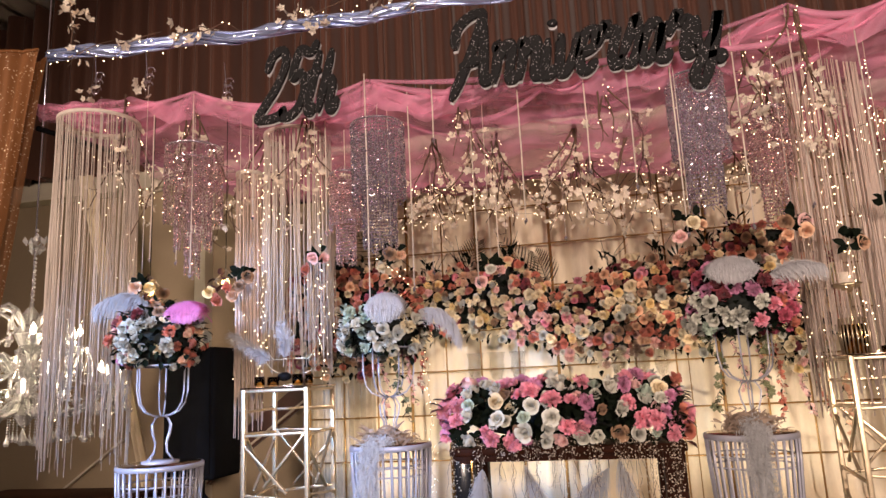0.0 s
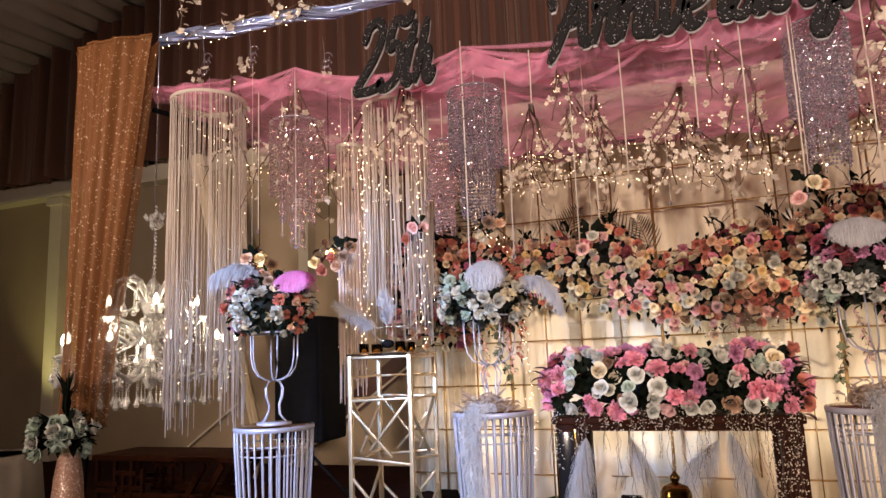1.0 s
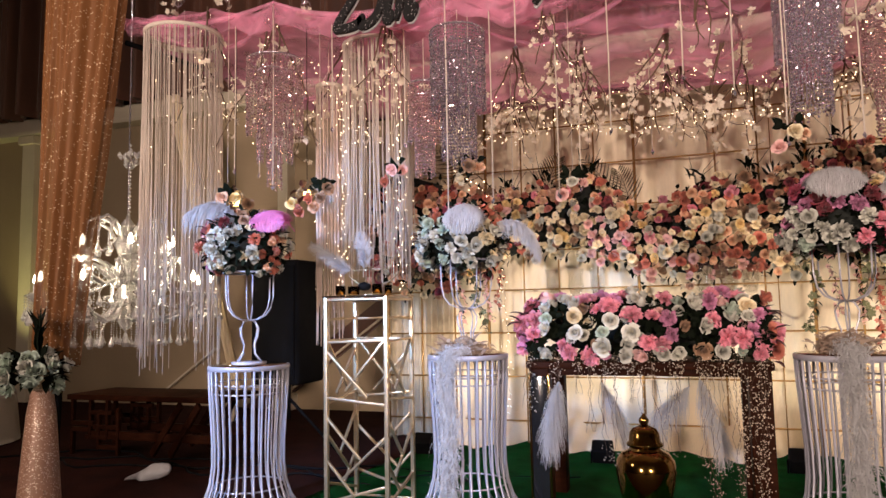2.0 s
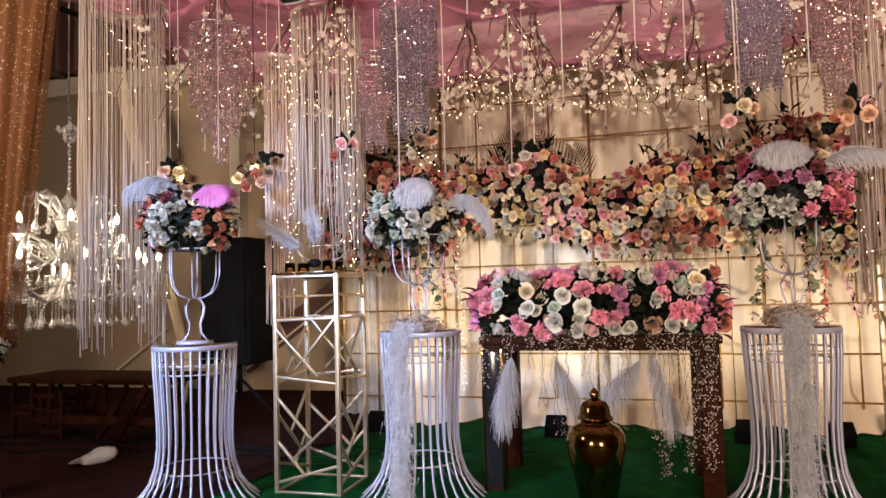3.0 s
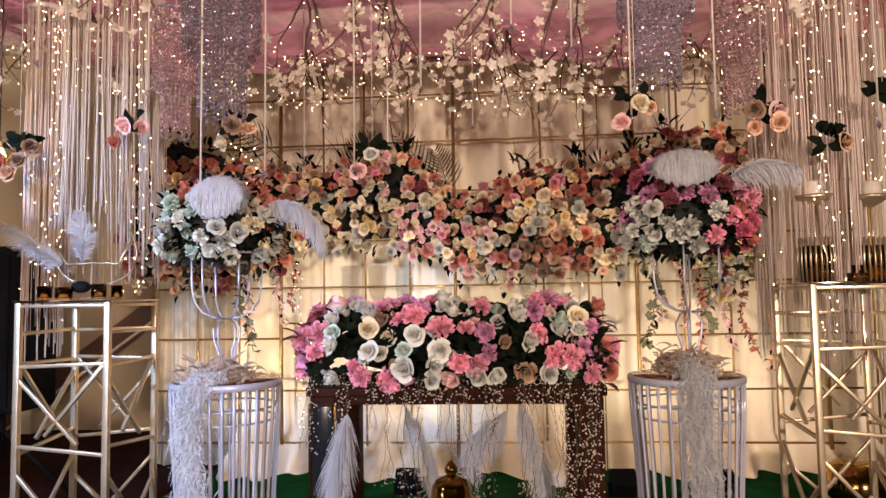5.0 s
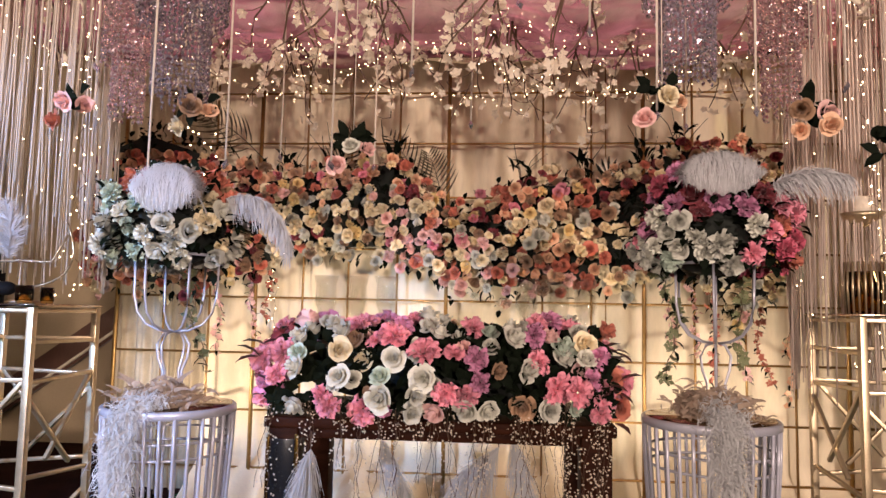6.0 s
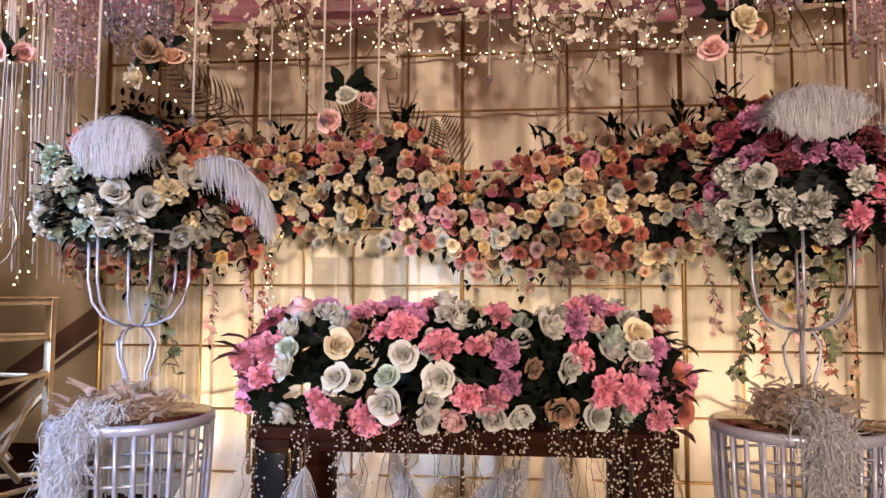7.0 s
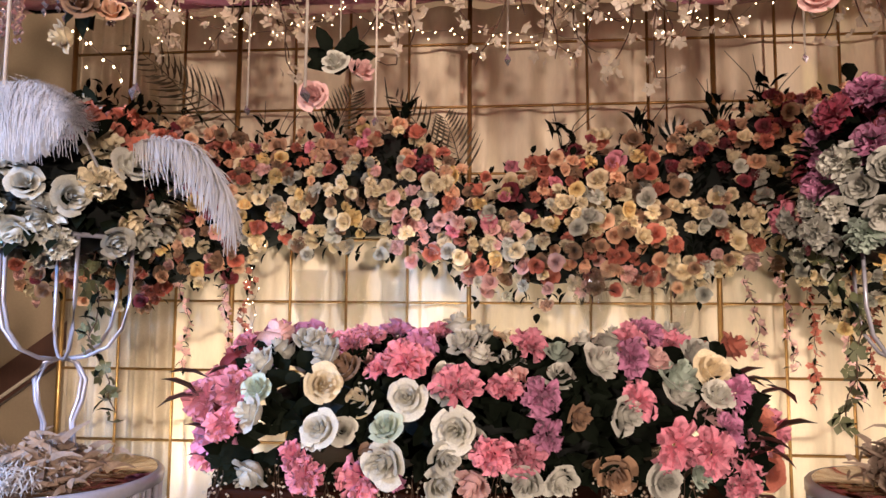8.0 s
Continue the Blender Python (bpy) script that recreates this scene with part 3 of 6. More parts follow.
def runner_colour(u, t, patch):
    if abs(u) > 0.84:
        return pick({"magenta": 4, "pink": 4, "coral": 2, "wine": 3})
    if t > 2.1:
        return pick({"tan": 4, "coral": 3, "wine": 2, "white": 2, "peach": 1})
    if patch > 0.08:
        return pick({"pink": 5, "magenta": 3, "blush": 1})
    return pick({"white": 7, "mint": 1, "cream": 1, "tan": 0.5})


for row, t in enumerate((-0.42, -0.12, 0.16, 0.44, 0.74, 1.06, 1.4, 1.8, 2.3)):
    n = 18
    for i in range(n):
        u = -1 + 2 * (i + 0.5 * (row % 2)) / (n - 0.5) + rnd(-.045, .045)
        gap = noise.noise((u * 5.0, t * 2.6, 1.7))
        if abs(u) > 1.03 or gap < -0.40 or random.random() < 0.06:
            continue
        sq = (1 - min(1, abs(u)) ** 5) ** 0.5
        deep = rnd(0.80, 1.04)
        y = -0.30 * deep * math.cos(t) * (0.55 + 0.45 * sq)
        z = 0.12 + 0.20 * deep * math.sin(t) * (0.5 + 0.5 * sq)
        patch = noise.noise((u * 3.6 + 2.0, t * 1.5, 6.3))
        c = runner_colour(u, t, patch)
        big = c in ("pink", "magenta")
        bloom(runner, c, (u * 0.575, y + rnd(-.02, .02), z + rnd(-.02, .02)), (u * 0.5 + rnd(-.6, .6), -math.cos(t) + 0.1, math.sin(t) + rnd(-.2, .5)), rnd(0.084, 0.106) if big else rnd(0.066, 0.090), "peony" if big else "rose")
# Blackened leaves fill the runner's gaps in place of real shade.
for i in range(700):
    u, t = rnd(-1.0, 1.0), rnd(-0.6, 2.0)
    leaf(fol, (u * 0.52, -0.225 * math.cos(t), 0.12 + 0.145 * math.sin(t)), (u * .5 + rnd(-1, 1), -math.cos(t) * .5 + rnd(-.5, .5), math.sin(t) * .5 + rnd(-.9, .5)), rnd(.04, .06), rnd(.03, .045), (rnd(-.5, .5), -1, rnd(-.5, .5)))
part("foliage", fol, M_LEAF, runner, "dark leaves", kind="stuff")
wine = bmesh.new()
for i in range(44):
    s = random.choice((-1, 1))
    leaf(wine, (s * rnd(.46, .56), rnd(-.26, .05), rnd(-.01, .24)), (s, rnd(-.8, .2), rnd(-.8, .6)), rnd(.055, .085), rnd(.04, .06))
part("wine_leaves", wine, M_LEAFWINE, runner, "wine-red leaves", kind="stuff")


def breath(name, loc, length, parent_label):
    """A hanging thread of tiny white buds."""
    base = thing(name, loc, parent_label, "flower strand", "bud strands hanging from the table")
    bm, st = bmesh.new(), bmesh.new()
    for s in range(3):
        p = Vector((rnd(-.01, .01), 0, 0))
        pts = [p.copy()]
        for i in range(int(length / 0.035)):
            p = p + Vector((rnd(-.014, .014), rnd(-.008, .004), -0.035))
            pts.append(p.copy())
            for _ in range(4):
                bead(bm, p + Vector((rnd(-.024, .024), rnd(-.015, .01), rnd(-.02, .02))), rnd(.0020, .0042))
        tube(st, pts, 0.0009, 3)
    part("bud_spray", bm, M_BLOSSOM, base, kind="stuff")
    part("stem", st, M_TWIG, base)


for x, ln in ((-0.73, 0.22), (-0.52, 0.16), (-0.40, 0.45), (-0.28, 0.2), (-0.17, 0.40), (-0.05, 0.2), (0.06, 0.45), (0.16, 0.4), (0.20, 0.58), (0.26, 0.5), (0.30, 0.60), (0.12, 0.28), (0.02, 0.62), (-0.62, 0.26), (-0.34, 0.50), (-0.22, 0.30), (-0.10, 0.42), (-0.46, 0.34)):
    breath("bud_strand", (x + rnd(-.01, .01), TY0 - 0.015, 0.80), ln + 0.06, "thread of tiny cream buds hanging off the table edge")


# ---- feathers ----
def barbs(bm, p, side, out, length, width, droop):
    prev = None
    flat = side.cross(Vector((rnd(-.6, .6), 1, rnd(-.6, .6)))).normalized()
    for k in range(4):
        t = k / 3
        c = p + side * length * t + out * 0.25 * length * t + Vector((0, 0, -droop * t * t))
        w = width * (1 - 0.75 * t)
        a, b = bm.verts.new(c + flat * w * 0.5), bm.verts.new(c - flat * w * 0.5)
        if prev:
            bm.faces.new((prev[0], a, b, prev[1]))
        prev = (a, b)


def plume(bm, pts, length, n=240, width=0.006, droop=0.05):
    """Barbs down both sides of a curved shaft."""
    pts = [Vector(p) for p in pts]
    tube(bm, pts, 0.0025, 4)
    for i in range(n):
        t = (i + random.random()) / n * (len(pts) - 1)
        k = min(int(t), len(pts) - 2)
        p = pts[k].lerp(pts[k + 1], t - k)
        d = (pts[k + 1] - pts[k]).normalized()
        u, w = frame_at(d)
        a = rnd(0, 6.28)
        side = (u * math.cos(a) + w * math.sin(a) * 0.6 + d * rnd(0.2, 0.8)).normalized()
        f = t / (len(pts) - 1)
        barbs(bm, p, side, d, length * (0.55 + 0.6 * math.sin(math.pi * min(1, 0.15 + f * 0.85))) * rnd(.7, 1.1), width, droop * rnd(.4, 1.2))


def arc(a, top, b, n=10):
    a, top, b = Vector(a), Vector(top), Vector(b)
    return [(1 - t) ** 2 * a + 2 * t * (1 - t) * top + t * t * b for t in [i / n for i in range(n + 1)]]


# ---- pedestals ----
def pedestal(loc):
    base = thing("pedestal", loc, "flared white metal bar pedestal with a mirrored top", "pedestal", "white bar pedestals")
    prof = [(0.19, 0.76), (0.187, 0.66), (0.178, 0.52), (0.170, 0.38), (0.170, 0.28), (0.180, 0.19), (0.205, 0.11), (0.245, 0.05), (0.295, 0.006)]
    n = 30
    shared = None
    for i in range(n):
        a = 2 * math.pi * i / n
        if not shared:
            shared = as_mesh("bar", tube(bmesh.new(), [(r, 0, z) for r, z in prof], 0.0056, 6), M_WHITEMETAL)
        ob = new("bar", shared)
        ob.parent = base
        ob.rotation_euler = (0, 0, a)
    for r, z in ((0.183, 0.685), (0.181, 0.64), (0.176, 0.17)):
        part("hoop", tube(bmesh.new(), circle(r - 0.006, z, 36), 0.0042, 6, True), M_WHITEMETAL, base)
    bm = bmesh.new()
    lathe(bm, [(0.0, 0.752), (0.188, 0.752), (0.197, 0.757), (0.197, 0.773), (0.193, 0.778), (0.186, 0.778)], 40)
    part("rim", bm, M_WHITEMETAL, base)
    part("top_mirror", lathe(bmesh.new(), [(0.0, 0.776), (0.184, 0.776), (0.184, 0.7795), (0.0, 0.780)], 40), M_TOPMIRROR, base, "bronze mirrored top")
    return base


PEDS = [(-2.07, 2.98), (-1.03, 3.28), (0.60, 3.34)]
ped = pedestal((*PEDS[0], 0.0))
ped.scale = (1, 1, 0.955)
for i, (x, y) in enumerate(PEDS[1:]):
    copy_thing(ped, pose(x, y, 0)).scale = (1, 1, 1)


def flower_stand(loc):
    """A wire goblet on a waisted wire foot."""
    base = thing("flower_stand", loc, "white wire goblet stand on a pedestal", "flower stand", "wire goblet stands")
    n = 6
    cup = [(0.010, 0.215), (0.045, 0.219), (0.085, 0.238), (0.112, 0.275), (0.123, 0.33), (0.125, 0.45)]
    foot = [(0.010, 0.215), (0.034, 0.208), (0.054, 0.175), (0.048, 0.135), (0.032, 0.095), (0.036, 0.05), (0.07, 0.012)]
    foot = [(r * 0.9, z) for r, z in foot]
    for i in range(n):
        a = 2 * math.pi * i / n + 0.2
        part("wire", tube(bmesh.new(), [(r * math.cos(a), r * math.sin(a), z) for r, z in cup], 0.0038, 6), M_WHITEMETAL, base)
        if i != 2 and i != 5:
            part("foot_wire", tube(bmesh.new(), [(r * math.cos(a), r * math.sin(a), z) for r, z in foot], 0.004, 6), M_WHITEMETAL, base)
    part("hoop", tube(bmesh.new(), circle(0.125, 0.45, 28), 0.005, 6, True), M_WHITEMETAL, base)
    part("base_plate", lathe(bmesh.new(), [(0.0, 0.0), (0.085, 0.0), (0.085, 0.012), (0.0, 0.014)], 24), M_WHITEMETAL, base)
    return base


fs = flower_stand((PEDS[0][0], PEDS[0][1], 0.745))
copy_thing(fs, pose(PEDS[1][0] - 0.0, PEDS[1][1], 0.782))
copy_thing(fs, pose(PEDS[2][0] + 0.02, PEDS[2][1], 0.782))


def bouquet(loc, radii, colour, label, n=125, size=0.082):
    loc = Vector(loc)
    base = thing("bouquet", loc, label, "flower arrangement", "bouquets on wire stands")
    rx, ry, rz = radii
    # Added black ball that gives the bouquet its shaded depths.
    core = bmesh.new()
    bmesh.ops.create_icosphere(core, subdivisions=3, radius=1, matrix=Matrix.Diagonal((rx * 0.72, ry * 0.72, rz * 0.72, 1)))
    part("foam_core", core, M_SATINBLACK, base, "black core standing for shade between the blooms")
    gold = math.pi * (3 - 5 ** 0.5)
    fol = bmesh.new()
    for i in range(n):
        z = 1 - 1.72 * (i + 0.5) / n
        r = (1 - z * z) ** 0.5
        a = i * gold
        d = Vector((r * math.cos(a), r * math.sin(a), z))
        s = rnd(0.80, 1.06)
        p = Vector((d.x * rx * s, d.y * ry * s, d.z * rz * s))
        c = colour(d)
        if noise.noise(d * 2.6 + loc.to_3d()) > -0.22 and random.random() < 0.93:
            big = c in ("magenta", "pink", "rose")
            ruffled = big or random.random() < 0.68
            bloom(base, c, p, d, size * (1.06 if big else 1.0 if ruffled else 0.84) * rnd(.85, 1.10), "peony" if ruffled else "rose")
        # Leaves set back among the blooms, coloured as dark as the shade there.
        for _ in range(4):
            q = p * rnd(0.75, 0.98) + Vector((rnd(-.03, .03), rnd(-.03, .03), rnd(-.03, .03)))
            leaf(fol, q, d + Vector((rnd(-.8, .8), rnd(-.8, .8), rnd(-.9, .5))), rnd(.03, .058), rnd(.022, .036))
    part("foliage", fol, M_LEAF, base, "dark green leaves with shade in their colour", kind="stuff")
    return base


def colour_1(d):
    if d.x > 0.72:
        return pick({"coral": 3, "white": 3, "peach": 1})
    if d.x < -0.5:
        return pick({"pink": 2, "coral": 2, "magenta": 1, "blush": 2})
    if d.z > 0.5:
        return pick({"wine": 1, "coral": 2, "white": 1, "tan": 2})
    return pick({"white": 7, "cream": 1, "blush": 1})


def colour_2(d):
    if d.x < 0.25 and d.z < 0.7:
        return pick({"mint": 3, "white": 6})
    if d.z < 0.3 and d.x > 0.2:
        return pick({"cream": 3, "white": 6, "coral": 0.7})
    if d.z > 0.55:
        return pick({"rose": 1, "coral": 2, "tan": 2, "white": 1})
    return pick({"white": 4, "tan": 2, "cream": 3, "coral": 1})


def colour_3(d):
    if d.x > 0.35:
        return pick({"rose": 4, "pink": 4, "coral": 2})
    if d.z < -0.1:
        return pick({"white": 5, "mint": 1, "pink": 1})
    return pick({"magenta": 5, "pink": 1, "rose": 1, "white": 1, "wine": 2})


bouquet((PEDS[0][0] - 0.03, PEDS[0][1], 1.325), (0.215, 0.20, 0.18), colour_1, "white, coral and pink silk flowers on a wire stand", 150, 0.068)
bouquet((PEDS[1][0] - 0.02, PEDS[1][1], 1.325), (0.225, 0.20, 0.175), colour_2, "mint and white silk roses on a wire stand")
bouquet((PEDS[2][0] + 0.02, PEDS[2][1], 1.335), (0.245, 0.21, 0.19), colour_3, "magenta, red and white silk flowers on a wire stand", 135, 0.078)


def ostrich(loc, pts, length, label, n=900, droop=0.06):
    base = thing("ostrich_feather", loc, label, "feather", "ostrich plumes")
    bm = bmesh.new()
    plume(bm, pts, length, n, 0.005, droop)
    part("plume", bm, M_FEATHER, base)


P1, P2, P3 = [Vector((x, y, 0)) for x, y in PEDS]
ostrich(P1 + Vector((0.0, -0.10, 1.46)), arc((0, 0, 0), (-0.08, -0.04, 0.13), (-0.25, -0.07, 0.03)), 0.050, "white ostrich plume curling over a bouquet", 800, 0.08)


def puff(loc, rx, rz, label, material=M_FEATHER, count=1300):
    """A plume curled into a dome, its barbs falling from the crest."""
    base = thing("ostrich_feather", loc, label, "feather", "ostrich plumes")
    bm = bmesh.new()
    tube(bm, arc((rx * .9, 0.03, -rz * .6), (0, -0.02, rz * 2.1), (-rx, -0.02, -rz * .4)), 0.0025, 4)
    for i in range(count):
        a, t = rnd(-1.5, 1.5), random.random() ** 0.7
        crest = Vector((rx * math.sin(a), -0.01 + rnd(-.03, .03), rz * math.cos(a)))
        fall = crest.copy()
        prev = None
        drop = rnd(.05, 1.0) * rz * math.cos(a) * 0.50
        out = rnd(-.012, .006)
        w = rnd(.0003, .0007)
        for k in range(4):
            q = fall + Vector((-crest.x * .04 * k + rnd(-.006, .006), -0.035 * math.sin(k * .8) + out * k, -drop * k * (0.55 + .2 * k)))
            l, r = bm.verts.new(q - Vector((w, 0, 0))), bm.verts.new(q + Vector((w, 0, 0)))
            if prev:
                bm.faces.new((prev[0], prev[1], r, l))
            prev = (l, r)
    part("plume", bm, material, base)
    vane = bmesh.new()
    sheet(vane, 40, 22, lambda u, v: (rx * 0.97 * math.sin(3.0 * (u - .5)) * (1 - .12 * v), -0.012 - 0.050 * math.sin(1.9 * v) - 0.006 * math.sin(u * 70 + 3 * v), rz * 0.95 * math.cos(3.0 * (u - .5)) * (1 - v) - v * rz * (0.72 + 0.08 * math.sin(u * 53) + 0.06 * math.sin(u * 131)) * math.cos(3.0 * (u - .5))))
    part("vane", vane, M_VANE if material is M_FEATHER else M_VANEPINK, base, "soft downy vane")


# This plume's magenta lighting is painted on; no lamp casts it.
puff(P1 + Vector((0.205, -0.09, 1.42)), 0.100, 0.064, "ostrich plume curled over a bouquet, magenta light in its colour", M_FEATHERPINK, 1500)
puff(Vector((-0.965, 3.09, 1.395)), 0.100, 0.085, "white ostrich plume curled into a dome over a bouquet")
puff(Vector((0.560, 3.13, 1.455)), 0.112, 0.072, "white ostrich plume curled into a dome over a bouquet")
ostrich(Vector((-0.84, 3.17, 1.395)), arc((0, 0, 0), (0.14, -0.02, 0.04), (0.20, -0.02, -0.13)), 0.036, "white ostrich plume curling over a bouquet", 700, 0.06)
ostrich(P3 + Vector((0.12, -0.14, 1.42)), arc((0, 0, 0), (0.07, -0.02, 0.10), (0.22, -0.03, 0.05)), 0.045, "white ostrich plume curling over a bouquet", 900, 0.05)


def boa(loc, pts, label):
    base = thing("feather_boa", loc, label, "feather garland", "feather boas on the pedestals")
    bm = bmesh.new()
    pts = [Vector(p) for p in pts]
    for i in range(7000):
        t = (round(random.random() * 26) / 26 + random.gauss(0, .012)) * (len(pts) - 1)
        t = min(max(t, 0.0), len(pts) - 1.001)
        k = min(int(t), len(pts) - 2)
        p = pts[k].lerp(pts[k + 1], t - k) + Vector((random.gauss(0, .024), random.gauss(0, .014), random.gauss(0, .013)))
        side = Vector((rnd(-1, 1), rnd(-1, 0.5), rnd(-1, 0.9))).normalized()
        barbs(bm, p, side, Vector((0, 0, -1)), rnd(.012, .036), rnd(.0018, .0048), rnd(-.01, .04))
    part("down", bm, M_BOA, base)
    tuft = bmesh.new()
    for i in range(900):
        a = rnd(0, 6.28)
        p = pts[0] + Vector((random.gauss(0, .045), .07 + random.gauss(0, .045), max(-.045, random.gauss(-.02, .022))))
        barbs(tuft, p, Vector((math.cos(a), math.sin(a), rnd(0, .7))).normalized(), Vector((0, 0, 1)), rnd(.025, .06), rnd(.008, .018), rnd(.0, .05))
    part("tuft", tuft, M_BOABROWN, base, "taupe feather tuft")


# ---- boas ----
boa(P2 + Vector((0, 0, 0.78)), [(0.0, -0.12, 0.03), (-0.03, -0.20, 0.0), (-0.05, -0.215, -0.12), (-0.03, -0.205, -0.3), (-0.04, -0.20, -0.5), (-0.03, -0.26, -0.66), (0.0, -0.32, -0.71)], "grey feather boa falling down a white pedestal")
boa(P3 + Vector((0, 0, 0.78)), [(0.0, -0.10, 0.05), (-0.01, -0.20, 0.01), (-0.02, -0.215, -0.12), (0.0, -0.205, -0.3), (-0.01, -0.20, -0.5), (-0.03, -0.28, -0.66), (-0.09, -0.36, -0.70)], "grey feather boa falling down a white pedestal")


# ---- gold frames ----
def gold_frame(loc, label):
    base = thing("plinth", loc, label, "display stand", "gold bar plinths")
    h, s, r = 1.065, 0.165, 0.0105
    for sx in (-1, 1):
        for sy in (-1, 1):
            part("post", block(bmesh.new(), (sx * s, sy * s, h / 2), (2 * r, 2 * r, h), 0.002), M_GOLD, base)

    def bar(a, b):
        a, b = Vector(a), Vector(b)
        d = b - a
        m = block(bmesh.new(), (a + b) / 2, (0.013, 0.013, d.length), 0.002, d.to_track_quat("Z", "Y").to_matrix())
        part("bar", m, M_GOLD, base)

    for z in (0.012, h - 0.012):
        for sg in (-1, 1):
            bar((-s, sg * s, z), (s, sg * s, z))
            bar((sg * s, -s, z), (sg * s, s, z))
    zig = [((-s, .96), (s, .955)), ((-s, .84), (s, .85)), ((-s, .80), (0.06, .57)), ((s, .86), (-0.06, .60)), ((-s, .565), (s, .535)), ((-s, .47), (0.02, .27)), ((s, .39), (-0.08, .17)), ((-s, .26), (-0.01, .09)), ((-s, .055), (s, .15))]
    for k, ((xa, za), (xb, zb)) in enumerate(zig):
        if k:
            bar((xa, -s, za), (xb, -s, zb))
        bar((-xa, s, za), (-xb, s, zb))
        bar((s, xa, za), (s, xb, zb))
        bar((-s, -xa, za), (-s, -xb, zb))
    part("top_plate", block(bmesh.new(), (0, 0, h + 0.004), (2 * s + 0.03, 2 * s + 0.03, 0.008), 0.002), M_TOPMIRROR, base, "bronze mirrored top plate")
    return base


G1, G2 = Vector((-1.575, 3.325, 0)), Vector((1.205, 3.50, 0))
gf = gold_frame(G1, "gold square-bar plinth with zigzag braces and candles")
copy_thing(gf, pose(G2.x, G2.y, 0.02))


# ---- ginger jar ----
jar = thing("ginger_jar", (-0.205, 3.05, 0.0), "polished gold lidded ginger jar on the turf", "jar")
part("body", lathe(bmesh.new(), [(0.0, 0.0), (0.075, 0.0), (0.078, 0.012), (0.070, 0.03), (0.075, 0.08), (0.092, 0.17), (0.112, 0.26), (0.121, 0.32), (0.116, 0.36), (0.095, 0.39), (0.070, 0.402), (0.062, 0.41), (0.062, 0.425)], 48), M_GOLDBRIGHT, jar)
part("lid", lathe(bmesh.new(), [(0.0, 0.42), (0.072, 0.42), (0.074, 0.43), (0.064, 0.436), (0.060, 0.47), (0.048, 0.49), (0.022, 0.50), (0.012, 0.505)], 40), M_GOLDBRIGHT, jar)
part("knob", lathe(bmesh.new(), [(0.012, 0.503), (0.02, 0.515), (0.021, 0.526), (0.012, 0.537), (0.004, 0.548), (0.0, 0.549)], 24), M_GOLDBRIGHT, jar)


# ---- canopy ----
FRONT, BACK = 3.2, 5.08
PEAKS = [(-3.15, 2.78), (-2.88, 2.755), (-2.45, 2.73), (-2.25, 2.66), (-2.07, 2.70), (-1.75, 2.57), (-1.61, 2.56), (-1.3, 2.53), (-1.07, 2.62), (-0.8, 2.50), (-0.56, 2.53), (-0.1, 2.50), (0.3, 2.52), (0.65, 2.57), (0.96, 2.69), (1.07, 2.62), (1.2, 2.58), (1.37, 2.64), (1.9, 2.72)]


def canopy_z(x, y):
    v = min(1.0, max(0.0, (y - FRONT) / (BACK - FRONT)))
    zf = profile(PEAKS, x)
    return zf + (2.545 - zf) * v - 0.10 * math.sin(math.pi * v)


def tulle(u, v):
    xf, xb = -3.15 + 5.0 * u, -2.5 + 4.75 * u
    x, y = xf + (xb - xf) * v, FRONT + (BACK - FRONT) * v
    zf = profile(PEAKS, xf)
    z = zf + (2.545 - zf) * v - 0.10 * math.sin(math.pi * v)
    wave = noise.noise((x * 1.3, y * 1.3, 7.0))
    z += 0.06 * noise.noise((x * 2.2, y * 1.5, 1.0)) + 0.018 * math.sin(v * 34 + 5 * wave + 2.5 * math.sin(x * 2.2)) * (1 - 0.4 * v)
    z += 0.012 * math.sin(x * 22 + 11 * v + 3 * math.sin(x * 2)) * (1 - v)
    ridge = max(0.0, noise.noise((x * 1.0, y * 2.4, 9.0)) + 0.15)
    z += 0.040 * ridge * math.sin(y * 44 + 9 * noise.noise((x * 1.2, y * 0.8, 2.0)) + 5 * math.sin(x * 1.1))
    z += 0.014 * ridge * math.sin(y * 83 - x * 9 + 6 * wave)
    if v < 0.04:
        z -= 0.03
    return (x, y, z)


canopy = thing("canopy", (0, 0, 0), "pink tulle canopy slung between dark bars", "canopy")
part("tulle", sheet(bmesh.new(), 240, 180, tulle), M_PINK, canopy)


def under_tulle(u, v):
    x, y, z = tulle(u, v)
    wave = noise.noise((x * 1.7 + 4, y * 1.1, 2.0))
    return (x, y, z - 0.02 - 0.05 * abs(wave) - 0.10 * math.sin(math.pi * v) * (0.5 + 0.5 * math.sin(x * 3.1)) + 0.014 * math.sin(v * 27 + x * 5 + 6 * wave))


part("under_tulle", sheet(bmesh.new(), 240, 180, under_tulle), M_PINK, canopy, "second layer of pink tulle")
folds = bmesh.new()
for k in range(64):
    u0, v0, du, dv = rnd(0, .85), random.random() ** 1.4 * .92, rnd(.06, .20), rnd(-.10, .10)
    fat = rnd(.004, .011)
    line = []
    for i in range(15):
        t = i / 14
        x, y, z = tulle(min(1, u0 + du * t), min(1, max(0, v0 + dv * t + .02 * math.sin(6 * t + k))))
        line.append((x, y, z - .012 - .03 * math.sin(math.pi * t)))
    tube(folds, line, [fat * (.15 + math.sin(math.pi * i / 14)) for i in range(15)], 5)
part("folds", folds, M_PINK, canopy, "gathered folds in the pink tulle", kind="stuff")
